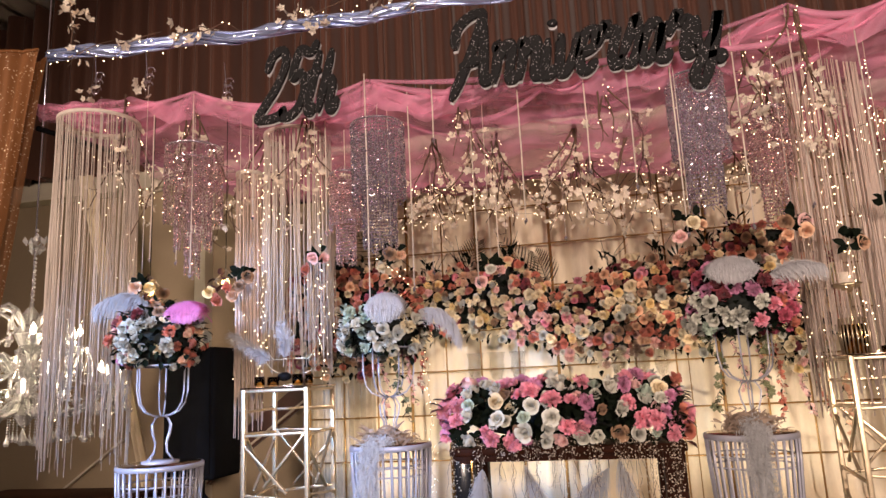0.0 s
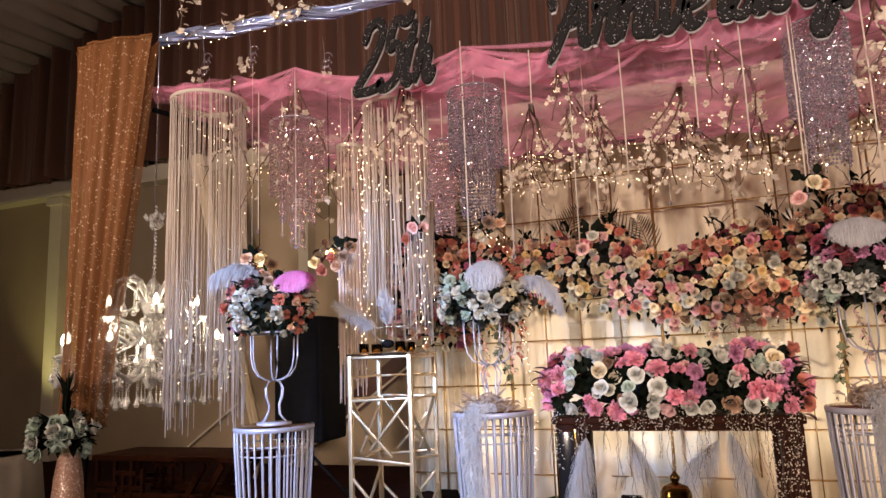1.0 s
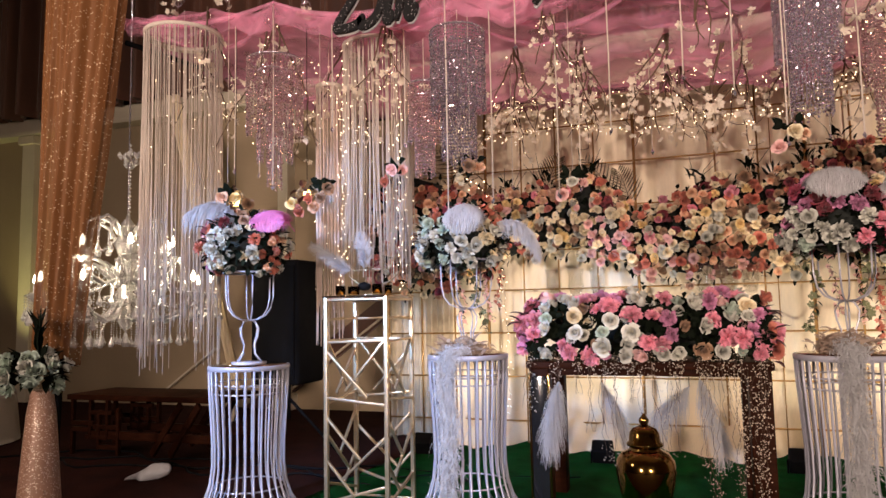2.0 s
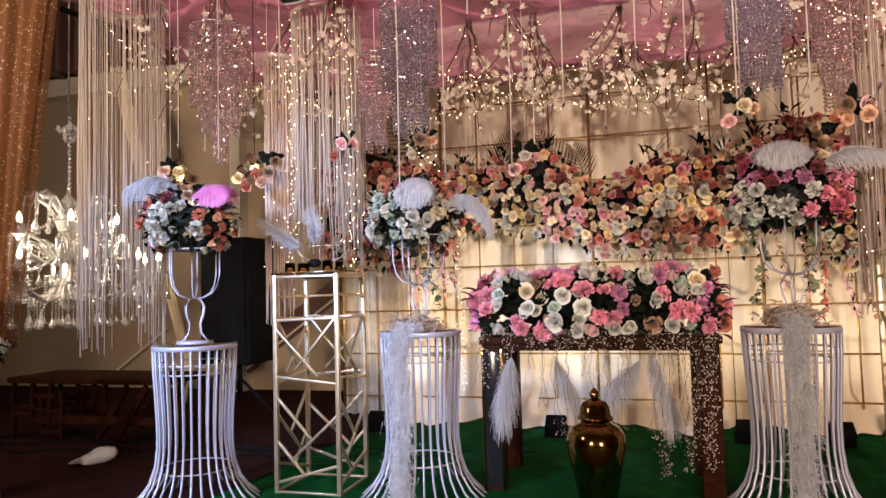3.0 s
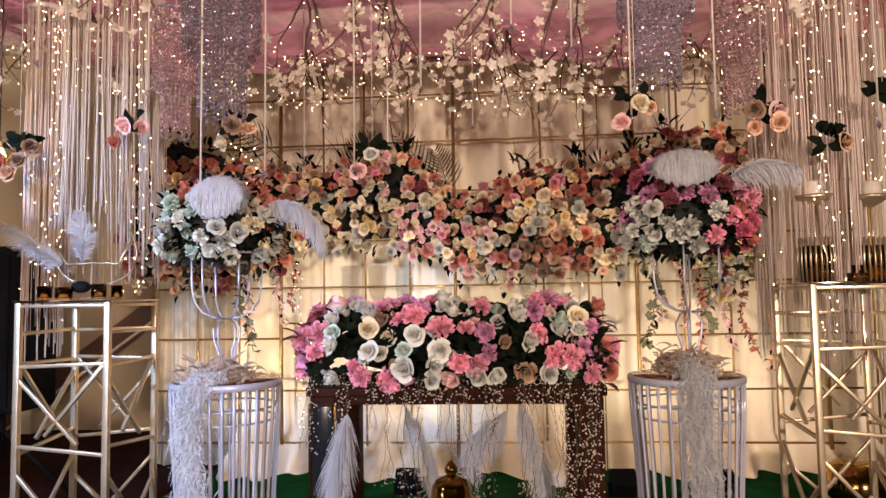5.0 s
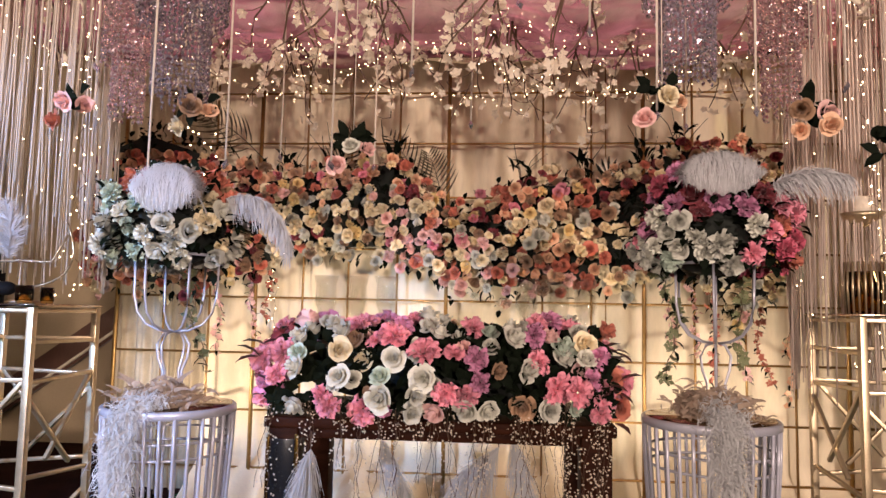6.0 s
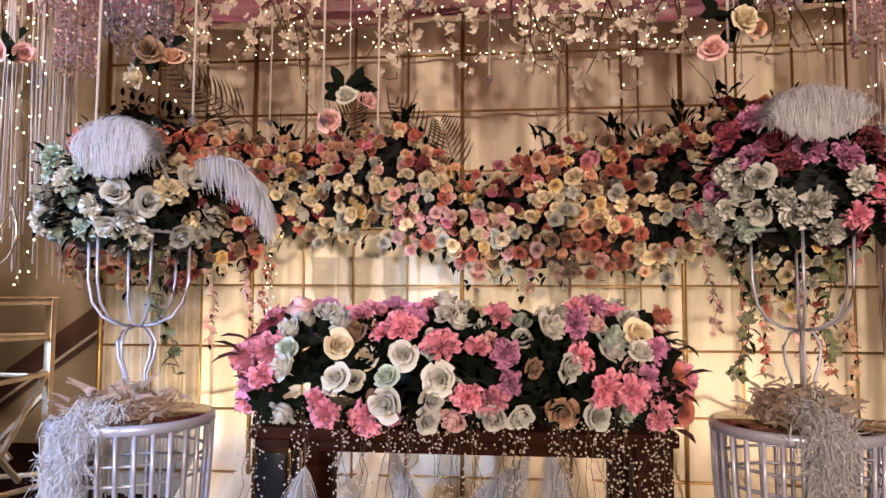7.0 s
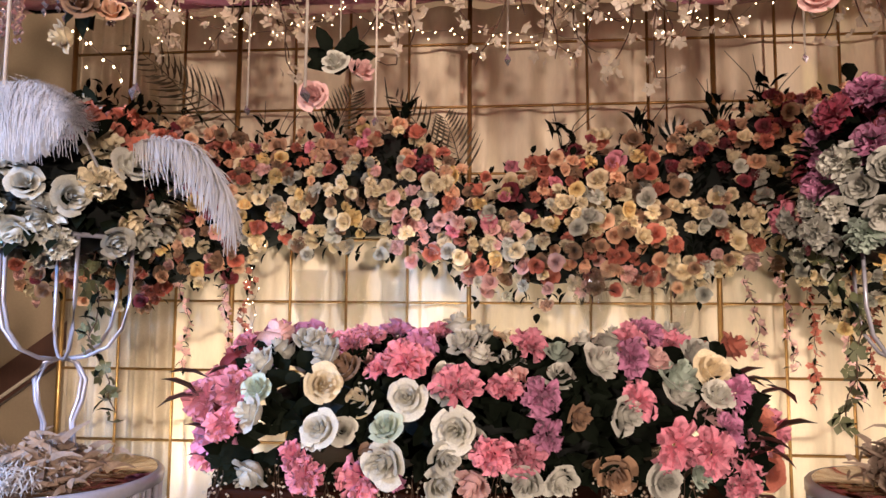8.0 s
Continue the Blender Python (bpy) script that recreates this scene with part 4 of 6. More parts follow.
for x0, x1, dip in ((-3.12, -2.07, 0.10), (-2.07, -1.07, 0.14), (-1.07, -0.1, 0.10), (-1.07, 0.96, 0.16), (0.96, 1.37, 0.08), (0.5, 1.37, 0.1)):
    for k in range(2):
        pts = []
        for i in range(21):
            t = i / 20
            pts.append((x0 + (x1 - x0) * t, FRONT - 0.015 + 0.25 * k * math.sin(math.pi * t), profile(PEAKS, x0) * (1 - t) + profile(PEAKS, x1) * t - (dip + .07 * k) * 4 * t * (1 - t) * 0.8 - .01))
        part("swag", tube(bmesh.new(), pts, [0.007 + 0.010 * math.sin(math.pi * i / 20) for i in range(21)], 6), M_PINK, canopy, "gathered roll of pink tulle")


def valance(u, v):
    x = -3.1 + 4.95 * u
    z = profile(PEAKS, x) - 0.02 - v * (0.07 + 0.04 * math.sin(x * 5.5) + 0.02 * math.sin(x * 11 + 1))
    return (x, FRONT - 0.02 + 0.05 * v + 0.018 * math.sin(x * 34 + 4 * v), z)


part("valance", sheet(bmesh.new(), 400, 8, valance), M_PINK, canopy, "gathered pink tulle edge")
part("edge_rope", tube(bmesh.new(), [(x, FRONT + 0.02, z - 0.02) for x, z in PEAKS], 0.008, 6), M_PINK, canopy, "rolled pink tulle edge")
part("bar", tube(bmesh.new(), [(-3.1, FRONT, 2.62), (-2.45, BACK, 2.55)], 0.016, 6), M_BLACK, canopy, "thin black bar")
part("bar", tube(bmesh.new(), [(1.9, FRONT, 2.62), (2.3, BACK, 2.55)], 0.016, 6), M_BLACK, canopy, "thin black bar")


def blossoms(bm, p, spread, n, size=0.017):
    """Five-petalled flowers round a point."""
    p = Vector(p)
    for _ in range(n):
        c = p + Vector((rnd(-1, 1), rnd(-1, 1), rnd(-1, 1))) * spread
        nrm = Vector((rnd(-.7, .7), rnd(-1.2, .3), rnd(-.6, .8))).normalized()
        u, w = frame_at(nrm)
        s = size * rnd(.75, 1.25)
        mid = bm.verts.new(c)
        for k in range(5):
            a = 6.283 * k / 5 + rnd(-.1, .1)
            d1, d2 = (u * math.cos(a - .58) + w * math.sin(a - .58)), (u * math.cos(a + .58) + w * math.sin(a + .58))
            tip = u * math.cos(a) + w * math.sin(a)
            q = [bm.verts.new(c + d1 * s * 0.75 + nrm * s * .25), bm.verts.new(c + tip * s * 1.1 + nrm * s * .4), bm.verts.new(c + d2 * s * .75 + nrm * s * .25)]
            bm.faces.new((mid, q[0], q[1], q[2]))


# foil-wrapped tube over the canopy front
tube_z = 2.955
wrapped = thing("garland_tube", (0, 3.15, tube_z), "blue-white foil-wrapped bar with blossoms and lights", "decorated bar")
bm = bmesh.new()
pts = [(-3.0 + 0.1 * i, 0.008 * math.sin(i * 1.7), 0.075 * max(0, 1 - i / 14) + 0.012 * math.sin(i * 0.9)) for i in range(50)]
tube(bm, pts, [0.027 + 0.006 * math.sin(i * 2.3) + 0.005 * math.sin(i * 5.1) for i in range(50)], 12)
part("foil", bm, M_TUBE, wrapped)
for s in range(7):
    part("twist", tube(bmesh.new(), [(x, y + 0.029 * math.cos(i * (0.35 + .05 * s) + s * 0.9), z + 0.031 * math.sin(i * (0.35 + .05 * s) + s * 0.9)) for i, (x, y, z) in enumerate(pts)], [0.006 + 0.004 * abs(math.sin(i * 1.3 + s)) for i in range(50)], 5), M_TUBE, wrapped)
bm, lights = bmesh.new(), bmesh.new()
for x in (-2.75, -2.45, -2.1, -1.95, -1.45, -1.3, -0.95, -0.75, -0.6, -0.25, 0.1, 0.4, 0.55, 0.9):
    blossoms(bm, (x, -0.05, rnd(-.03, .06)), 0.06, 9, 0.024)
    part("twig", tube(bmesh.new(), [(x - .08, -.04, -.03), (x, -.06, .03), (x + .12, -.05, .07), (x + .2, -.02, .10 * rnd(-1, 1.5))], 0.003, 4), M_TWIG, wrapped)
for i in range(110):
    bead(lights, (rnd(-3.0, 1.8), rnd(-.075, -.04), rnd(-.05, .06)), 0.0038)
part("blossom", bm, M_BLOSSOM, wrapped, "cream silk blossoms", kind="stuff")
part("bulb_string", lights, M_BULB, wrapped, "warm fairy bulbs", kind="stuff")
sprig = thing("blossom_sprig", (-2.83, 3.12, 3.06), "upright cream blossom sprig on the bar", "blossom")
bm = bmesh.new()
for dx, dz in ((0, .12), (.04, .2), (-.05, .23), (.09, .17), (-.02, .28)):
    blossoms(bm, (dx, 0, dz), 0.025, 5, 0.024)
part("blossom", bm, M_BLOSSOM, sprig)
part("twig", tube(bmesh.new(), [(0, 0, -.03), (.01, 0, .1), (-.02, 0, .26)], 0.004, 5), M_TWIG, sprig)


# curled wire ornaments over the canopy
for x, y, z in ((-2.68, 3.15, 2.74), (-2.35, 3.15, 2.72), (-1.95, 3.3, 2.66)):
    orn = thing("wire_ornament", (x, y, z), "curled silver wire ornament hung over the canopy", "ornament", "wire ornaments")
    part("stem", tube(bmesh.new(), [(0, 0, 0), (0.01, 0, .08), (-.005, 0, .24)], .0025, 5), M_CRYSTAL, orn)
    for k in range(3):
        part("curl", tube(bmesh.new(), [(.035 * math.cos(a) * (1 - a / 12) + .01, 0.01 * k, .035 * math.sin(a) * (1 - a / 12) + .03 + .045 * k) for a in [j * .5 for j in range(14)]], .003, 5), M_CRYSTAL, orn)
    bm = bmesh.new()
    blossoms(bm, (0, -.01, .01), .05, 7, .02)
    part("blossom", bm, M_BLOSSOM, orn)

# glitter sign, each letter brushed in thick strokes
STROKES = {
    "2": [[(.06, .70), (.16, .95), (.40, 1.0), (.50, .78), (.36, .45), (.04, .06), (.2, .0), (.52, .03), (.68, .14)]],
    "5": [[(.70, 1.08), (.55, .92), (.28, .97), (.20, .58), (.40, .62), (.54, .38), (.44, .10), (.18, .0), (.04, .12)]],
    "t": [[(.30, 1.0), (.24, .5), (.20, .15), (.28, .02), (.40, .14)], [(.04, .62), (.42, .67)]],
    "h": [[(.22, 1.0), (.16, .5), (.10, .0)], [(.12, .28), (.28, .5), (.38, .42), (.36, .12), (.46, .02), (.58, .2)]],
    "A": [[(.02, .55), (.0, .82), (.22, 1.0), (.44, .98), (.36, .6), (.22, .2), (.06, -.16)], [(.44, .98), (.54, .5), (.62, .06), (.76, .1)], [(.14, .30), (.58, .36)]],
    "n": [[(.0, .42), (.08, .5), (.08, .0)], [(.08, .28), (.22, .5), (.32, .42), (.32, .08), (.40, .02), (.48, .12)]],
    "i": [[(.05, .5), (.05, .08), (.14, .0), (.24, .12)], [(.09, .66), (.10, .74)]],
    "v": [[(.0, .48), (.06, .45), (.10, .08), (.20, .02), (.32, .25), (.34, .52)]],
    "e": [[(.05, .22), (.28, .32), (.26, .52), (.10, .48), (.04, .2), (.16, .0), (.36, .12)]],
    "r": [[(.0, .30), (.10, .58), (.14, .46), (.28, .47), (.26, .15), (.34, .02), (.44, .12)]],
    "s": [[(.0, .08), (.16, .52), (.17, .62), (.28, .3), (.20, .03), (.05, .04)]],
    "a": [[(.32, .46), (.15, .5), (.04, .22), (.12, .02), (.28, .2), (.33, .48), (.32, .1), (.42, .02), (.50, .12)]],
    "y": [[(.0, .5), (.04, .2), (.16, .05), (.30, .25), (.34, .52), (.30, -.05), (.20, -.36), (.06, -.26), (.16, -.06), (.42, -.02), (.46, -.14)]],
}
ADVANCE = {"2": .52, "5": .50, "t": .36, "h": .5, "A": .72, "n": .44, "i": .21, "v": .36, "e": .33, "r": .40, "s": .30, "a": .45, "y": .45}


def brush(bm, pts, scale, half, deep, y):
    """A flat thick stroke along a smooth curve through the points."""
    p = [Vector((a * scale, 0, b * scale)) for a, b in pts]
    p = [p[0] * 2 - p[1]] + p + [p[-1] * 2 - p[-2]]
    line = []
    for i in range(1, len(p) - 2):
        for k in range(5):
            t = k / 5
            line.append(0.5 * (2 * p[i] + (p[i + 1] - p[i - 1]) * t + (2 * p[i - 1] - 5 * p[i] + 4 * p[i + 1] - p[i + 2]) * t * t + (3 * p[i] - p[i - 1] - 3 * p[i + 1] + p[i + 2]) * t ** 3))
    line.append(p[-2])
    prev = None
    n = len(line)
    for i, c in enumerate(line):
        d = (line[min(i + 1, n - 1)] - line[max(i - 1, 0)]).normalized()
        side = Vector((-d.z, 0, d.x))
        w = half * (0.75 + 0.35 * abs(d.z)) * min(1, 0.45 + 0.35 * min(i, n - 1 - i))
        ring = [bm.verts.new(c + side * w * sx + Vector((0, y + deep * sy, 0))) for sx, sy in ((-1, .8), (-1, -.6), (-.7, -1), (.7, -1), (1, -.6), (1, .8))]
        if prev:
            for j in range(6):
                bm.faces.new((prev[j], prev[(j + 1) % 6], ring[(j + 1) % 6], ring[j]))
        else:
            bm.faces.new(ring)
        prev = ring
    bm.faces.new(prev[::-1])


def word(body, loc, length, height):
    base = thing("sign", loc, "black glitter foam sign reading " + body, "sign", "anniversary sign words")
    total = sum(ADVANCE[c] for c in body)
    wide = length / (total * height)
    x = 0.0
    for ch in body:
        up = 1.0 if ch in "25A" else (0.92 if ch in "th" else 1.02)
        front, back = bmesh.new(), bmesh.new()
        for k, s in enumerate(STROKES[ch]):
            brush(front, s, height * up, 0.031, 0.012, -0.003 * k)
            brush(back, s, height * up, 0.025, 0.006, 0.022 - 0.002 * k)
        lean = Matrix.Translation((x, 0, 0)) @ Matrix(((wide, 0, 0.18, 0), (0, 1, 0, 0), (0, 0, 1, 0), (0, 0, 0, 1)))
        front.transform(lean)
        back.transform(Matrix.Translation((0.0, 0, -0.010)) @ lean)
        lt = part("letter", front, M_SIGN, base, smooth=False)
        part("backing", back, M_BACKING, lt, "white foam backing", smooth=False)
        x += ADVANCE[ch] * height * wide
    return base


word("25th", (-1.66, 3.12, 2.44), 0.44, 0.37)
word("Anniversary", (-0.62, 3.10, 2.455), 1.26, 0.37)
for x, z in ((-1.42, 2.80), (-0.40, 2.80), (0.1, 2.68), (0.62, 2.70)):
    wire = thing("hanging_wire", (x, 3.12, z), "thin wire holding the glitter sign", "wire", "sign wires")
    part("wire", tube(bmesh.new(), [(0, 0, -0.02), (0.01, 0.03, 2.95 - z)], 0.0012, 4), M_BLACK, wire)


# ---- hanging decoration ----
def tassel_ring(loc, radius, length, n, label, material):
    base = thing("tassel_ring", loc, label, "hanging tassel", "cord tassel rings")
    bm = bmesh.new()
    for k in range(48):
        a, b = 2 * math.pi * k / 48, 2 * math.pi * (k + 1) / 48
        ring = [[bm.verts.new((r * math.cos(t), r * math.sin(t), z)) for r, z in ((radius - .026, .004), (radius + .006, -.010), (radius + .007, .012), (radius - .022, .016))] for t in (a, b)]
        for j in range(4):
            bm.faces.new((ring[0][j], ring[0][(j + 1) % 4], ring[1][(j + 1) % 4], ring[1][j]))
    bmesh.ops.remove_doubles(bm, verts=bm.verts[:], dist=1e-5)
    part("band", bm, M_STRAND, base, "white cloth band")
    n = int(n * 1.5)
    st = bmesh.new()
    for i in range(n):
        a = 2 * math.pi * (round((i + rnd(-1, 1)) / 3) * 3 + rnd(-.9, .9)) / n
        L = length * rnd(.72, 1.0)
        r1 = radius * rnd(.92, 1.05)
        pts = [(radius * math.cos(a), radius * math.sin(a), 0.0), (r1 * math.cos(a) + rnd(-.01, .01), r1 * math.sin(a), -L * .5), (r1 * math.cos(a) + rnd(-.015, .015), r1 * math.sin(a) + rnd(-.01, .01), -L)]
        tube(st, pts, rnd(.0014, .0038), 4)
    part("cord_fringe", st, material, base, "long pale cords", kind="stuff")
    bl = bmesh.new()
    for i in range(int(n * 0.50)):
        a = rnd(0, 6.28)
        bead(bl, ((radius + .012) * math.cos(a), (radius + .012) * math.sin(a), -rnd(.04, length * .9)), 0.0028)
    part("bulb_string", bl, M_BULB, base, "warm fairy bulbs", kind="stuff")
    lp = bmesh.new()
    for a in (0.3, 2.4, 4.5):
        tube(lp, [(radius * math.cos(a), radius * math.sin(a), 0.0), (0, 0, 0.10), (0, 0, max(0.12, canopy_z(loc[0], loc[1]) + 0.01 - loc[2]))], 0.0016, 4)
    part("hanger", lp, M_STRAND, base)


tassel_ring((-2.675, 3.2, 2.585), 0.212, 1.92, 95, "white ring with long pale cords and fairy lights", M_STRAND)
tassel_ring((-1.60, 3.50, 2.47), 0.185, 1.36, 90, "white ring with long pale cords and fairy lights", M_STRAND)
tassel_ring((1.15, 3.60, 2.54), 0.19, 1.75, 90, "white ring with long pale cords and fairy lights", M_STRANDPINK)
tassel_ring((1.72, 4.25, 2.50), 0.22, 2.0, 80, "white ring with long pale cords and fairy lights", M_STRANDPINK)
tassel_ring((-1.93, 3.55, 2.30), 0.07, 1.5, 40, "white ring with long ivory cords and fairy lights", M_STRANDPINK)


def crystal_drop(loc, radius, length, n, label, material, tiers=2):
    base = thing("crystal_pendant", loc, label, "crystal pendant", "crystal pendants under the canopy")
    bm = bmesh.new()
    for k in range(tiers):
        r = radius * (1 - 0.38 * k)
        top, low = -0.06 * k, -length * (0.62 + 0.38 * k / max(1, tiers - 1))
        part("hoop", tube(bmesh.new(), circle(r, top, 24), 0.006, 5, True), M_CRYSTAL, base)
        m = int(n * (1 - 0.35 * k))
        for i in range(m):
            a = 2 * math.pi * i / m
            z = top
            end = low * rnd(.9, 1.0)
            while z > end:
                bead(bm, (r * math.cos(a) + rnd(-.003, .003), r * math.sin(a) + rnd(-.003, .003), z), rnd(.0055, .0082), rnd(1.0, 1.5))
                z -= 0.0175
    part("bead_curtain", bm, material, base, "faceted beads", smooth=False, kind="stuff")
    part("hanger", tube(bmesh.new(), [(0, 0, 0.02), (0, 0, 0.25)], 0.002, 4), M_STRAND, base)
    for a in range(3):
        t = 2.09 * a
        part("spoke", tube(bmesh.new(), [(radius * math.cos(t), radius * math.sin(t), 0), (0, 0, 0.05)], 0.0022, 4), M_CRYSTAL, base)


crystal_drop((-1.04, 3.25, 2.38), 0.135, 0.70, 54, "silver crystal bead pendant", M_CRYSTAL)
crystal_drop((0.535, 3.30, 2.42), 0.13, 0.66, 54, "silver crystal bead pendant", M_CRYSTAL)
crystal_drop((-1.25, 3.32, 2.16), 0.08, 0.50, 34, "rosy crystal bead pendant", M_CRYSTALPINK)
crystal_drop((0.86, 3.42, 2.26), 0.09, 0.56, 34, "rosy crystal bead pendant", M_CRYSTALPINK)
crystal_drop((-2.10, 3.25, 2.38), 0.15, 0.72, 40, "rosy crystal bead pendant", M_CRYSTALPINK, 3)


def pearl_strand(loc, length):
    base = thing("pearl_strand", loc, "thin white pearl strand with a crystal end", "hanging strand", "pearl strands under the canopy")
    bm = bmesh.new()
    tube(bm, [(0, 0, 0), (0.002, 0, -length / 2), (0, 0, -length)], 0.0035, 5)
    part("strand", bm, M_STRAND, base)
    dr = bmesh.new()
    bead(dr, (0, 0, -length - 0.015), 0.011, 1.6)
    part("crystal", dr, M_CRYSTAL, base, "faceted crystal drop", smooth=False)


for x, y, z, ln in ((-2.36, 3.25, 2.68, 0.88), (-2.30, 3.4, 2.6, 0.80), (-2.08, 3.2, 2.7, 1.02), (-1.72, 3.2, 2.66, 0.7), (-1.06, 3.12, 2.70, 1.25), (-0.86, 3.2, 2.62, 1.1), (-0.72, 3.15, 2.66, 0.42), (-0.30, 3.2, 2.52, 0.72), (-0.56, 3.3, 2.52, 0.98),
                    (0.02, 3.2, 2.56, 0.55), (0.22, 3.15, 2.50, 0.6), (0.42, 3.2, 2.62, 0.95), (0.70, 3.2, 2.60, 0.92), (0.95, 3.2, 2.75, 1.0), (1.22, 3.2, 2.72, 1.1), (1.40, 3.3, 2.70, 0.95), (-0.15, 4.0, 2.48, 0.62), (-0.55, 4.0, 2.48, 0.80), (0.75, 4.1, 2.48, 0.6), (-1.35, 3.3, 2.66, 0.8), (-0.95, 4.0, 2.5, 0.78)):
    z0 = canopy_z(x, y)
    pearl_strand((x, y, z0), ln + z0 - z)


def blossom_branch(loc, length, lean, dense, label="bare twig branch with cream blossoms and lights"):
    base = thing("blossom_branch", loc, label, "blossom branch", "blossom branches under the canopy")
    tg, bl, lt = bmesh.new(), bmesh.new(), bmesh.new()
    for s in range(4):
        a = rnd(0, 6.28)
        p = Vector((rnd(-.02, .02), rnd(-.02, .02), 0))
        d = Vector((math.cos(a) * .14 + lean, math.sin(a) * .14, -1)).normalized()
        pts = [p.copy()]
        m = int(length / 0.06)
        for i in range(m):
            d = (d + Vector((rnd(-.42, .42) + lean * .05, rnd(-.22, .22), rnd(-.28, .05)))).normalized()
            p = p + d * 0.06 * rnd(.8, 1.1)
            pts.append(p.copy())
            if i > m * 0.18 and random.random() < dense * 0.6:
                blossoms(bl, p, 0.034, random.randrange(2, 6), 0.021)
            if random.random() < 0.34:
                bead(lt, p + Vector((rnd(-.03, .03), -.02, rnd(-.03, .03))), 0.0028)
            if random.random() < 0.3:
                q = p + Vector((rnd(-.09, .09), rnd(-.05, .05), rnd(-.07, .03)))
                tube(tg, [p, (p + q) / 2 + Vector((0, 0, -.01)), q], [0.002, 0.0016, 0.001], 4)
                if i > m * .4:
                    blossoms(bl, q, 0.014, 2, 0.0165)
        tube(tg, pts, [0.0062 - 0.0046 * i / len(pts) for i in range(len(pts))], 5)
    part("branch", tg, M_TWIG, base)
    part("blossom", bl, M_BLOSSOM, base, "cream silk blossoms", kind="stuff")
    part("bulb_string", lt, M_BULB, base, "warm fairy bulbs", kind="stuff")


for x, y, low, lean, dense in ((-2.5, 3.2, 2.05, 0.0, .5), (-2.1, 3.25, 1.85, -.03, .35), (-1.45, 3.3, 2.05, .1, .5), (-1.85, 3.6, 1.85, .05, .6), (-1.32, 4.35, 2.05, -.03, .9), (-1.05, 4.4, 2.02, .06, .95), (-0.98, 4.3, 2.08, -.06, .9), (-0.52, 4.35, 2.0, .03, .9),
                            (-0.05, 4.4, 1.93, -.07, .85), (0.02, 4.3, 2.05, .02, .8), (0.36, 4.4, 1.95, .0, .45), (0.62, 4.35, 2.05, -.06, .6), (0.88, 4.3, 2.0, .03, .5), (0.78, 3.3, 2.1, -.05, .25), (0.98, 3.2, 2.0, .05, .45), (-0.60, 3.25, 2.15, .05, .3), (0.10, 3.25, 2.15, -.03, .3),
                            (-0.62, 3.7, 1.95, .05, .6), (-0.50, 3.75, 2.0, -.02, .7), (-0.05, 3.7, 1.88, -.03, .75), (0.28, 3.7, 1.9, .0, .7), (-0.86, 3.75, 1.95, .03, .6), (0.92, 3.7, 1.95, .0, .5), (-1.25, 3.75, 2.0, .03, .6)):
    top = canopy_z(x, y)
    blossom_branch((x, y, top), (top - low) * 1.12, lean, dense)


def fairy_string(a, b, sag, n):
    base = thing("fairy_lights", a, "thin wire of warm fairy lights", "fairy lights", "fairy light strings")
    a, b = Vector(a), Vector(b)
    pts = [(b - a) * t + Vector((rnd(-.012, .012), rnd(-.03, .03), -sag * 4 * t * (1 - t) + rnd(-.012, .012))) for t in [i / n for i in range(n + 1)]]
    part("wire", tube(bmesh.new(), pts, 0.001, 3), M_TWIG, base)
    bl = bmesh.new()
    for p in pts + [q + Vector((rnd(-.05, .05), rnd(-.05, .05), rnd(-.07, .05))) for q in pts]:
        bead(bl, p + Vector((0, -.004, -.006)), 0.0028, 1.3)
    part("bulb_string", bl, M_BULB, base, "warm fairy bulbs", kind="stuff")


for a, b, sag, n in (((-2.9, 3.3, 2.55), (-1.6, 3.4, 2.2), .25, 26), ((-1.6, 4.3, 2.35), (-0.6, 4.4, 2.3), .22, 22), ((-1.0, 4.4, 2.35), (0.5, 4.4, 2.3), .24, 30), ((-0.2, 4.3, 2.3), (1.1, 4.3, 2.35), .25, 28), ((0.4, 3.3, 2.45), (1.6, 3.4, 2.4), .35, 28),
                     ((-1.5, 4.1, 2.38), (0.1, 4.2, 2.35), .12, 26), ((0.0, 4.1, 2.4), (1.5, 3.9, 2.35), .22, 26), ((-1.2, 3.4, 2.1), (-0.9, 3.2, 1.55), .1, 12), ((1.05, 3.4, 2.5), (1.15, 3.4, 0.95), 0, 34), ((1.35, 3.5, 2.5), (1.4, 3.5, 1.1), 0, 30), ((-1.7, 3.3, 2.4), (-1.72, 3.3, 1.15), 0, 28), ((-1.42, 3.35, 2.4), (-1.4, 3.35, 1.1), 0, 28), ((-1.25, 4.95, 1.4), (-1.25, 4.95, 0.3), 0.03, 22), ((1.0, 3.9, 2.52), (0.95, 3.9, 1.9), 0, 10), ((-1.95, 3.4, 2.4), (-1.5, 3.5, 1.9), 0.1, 16)):
    fairy_string(a, b, sag, n)


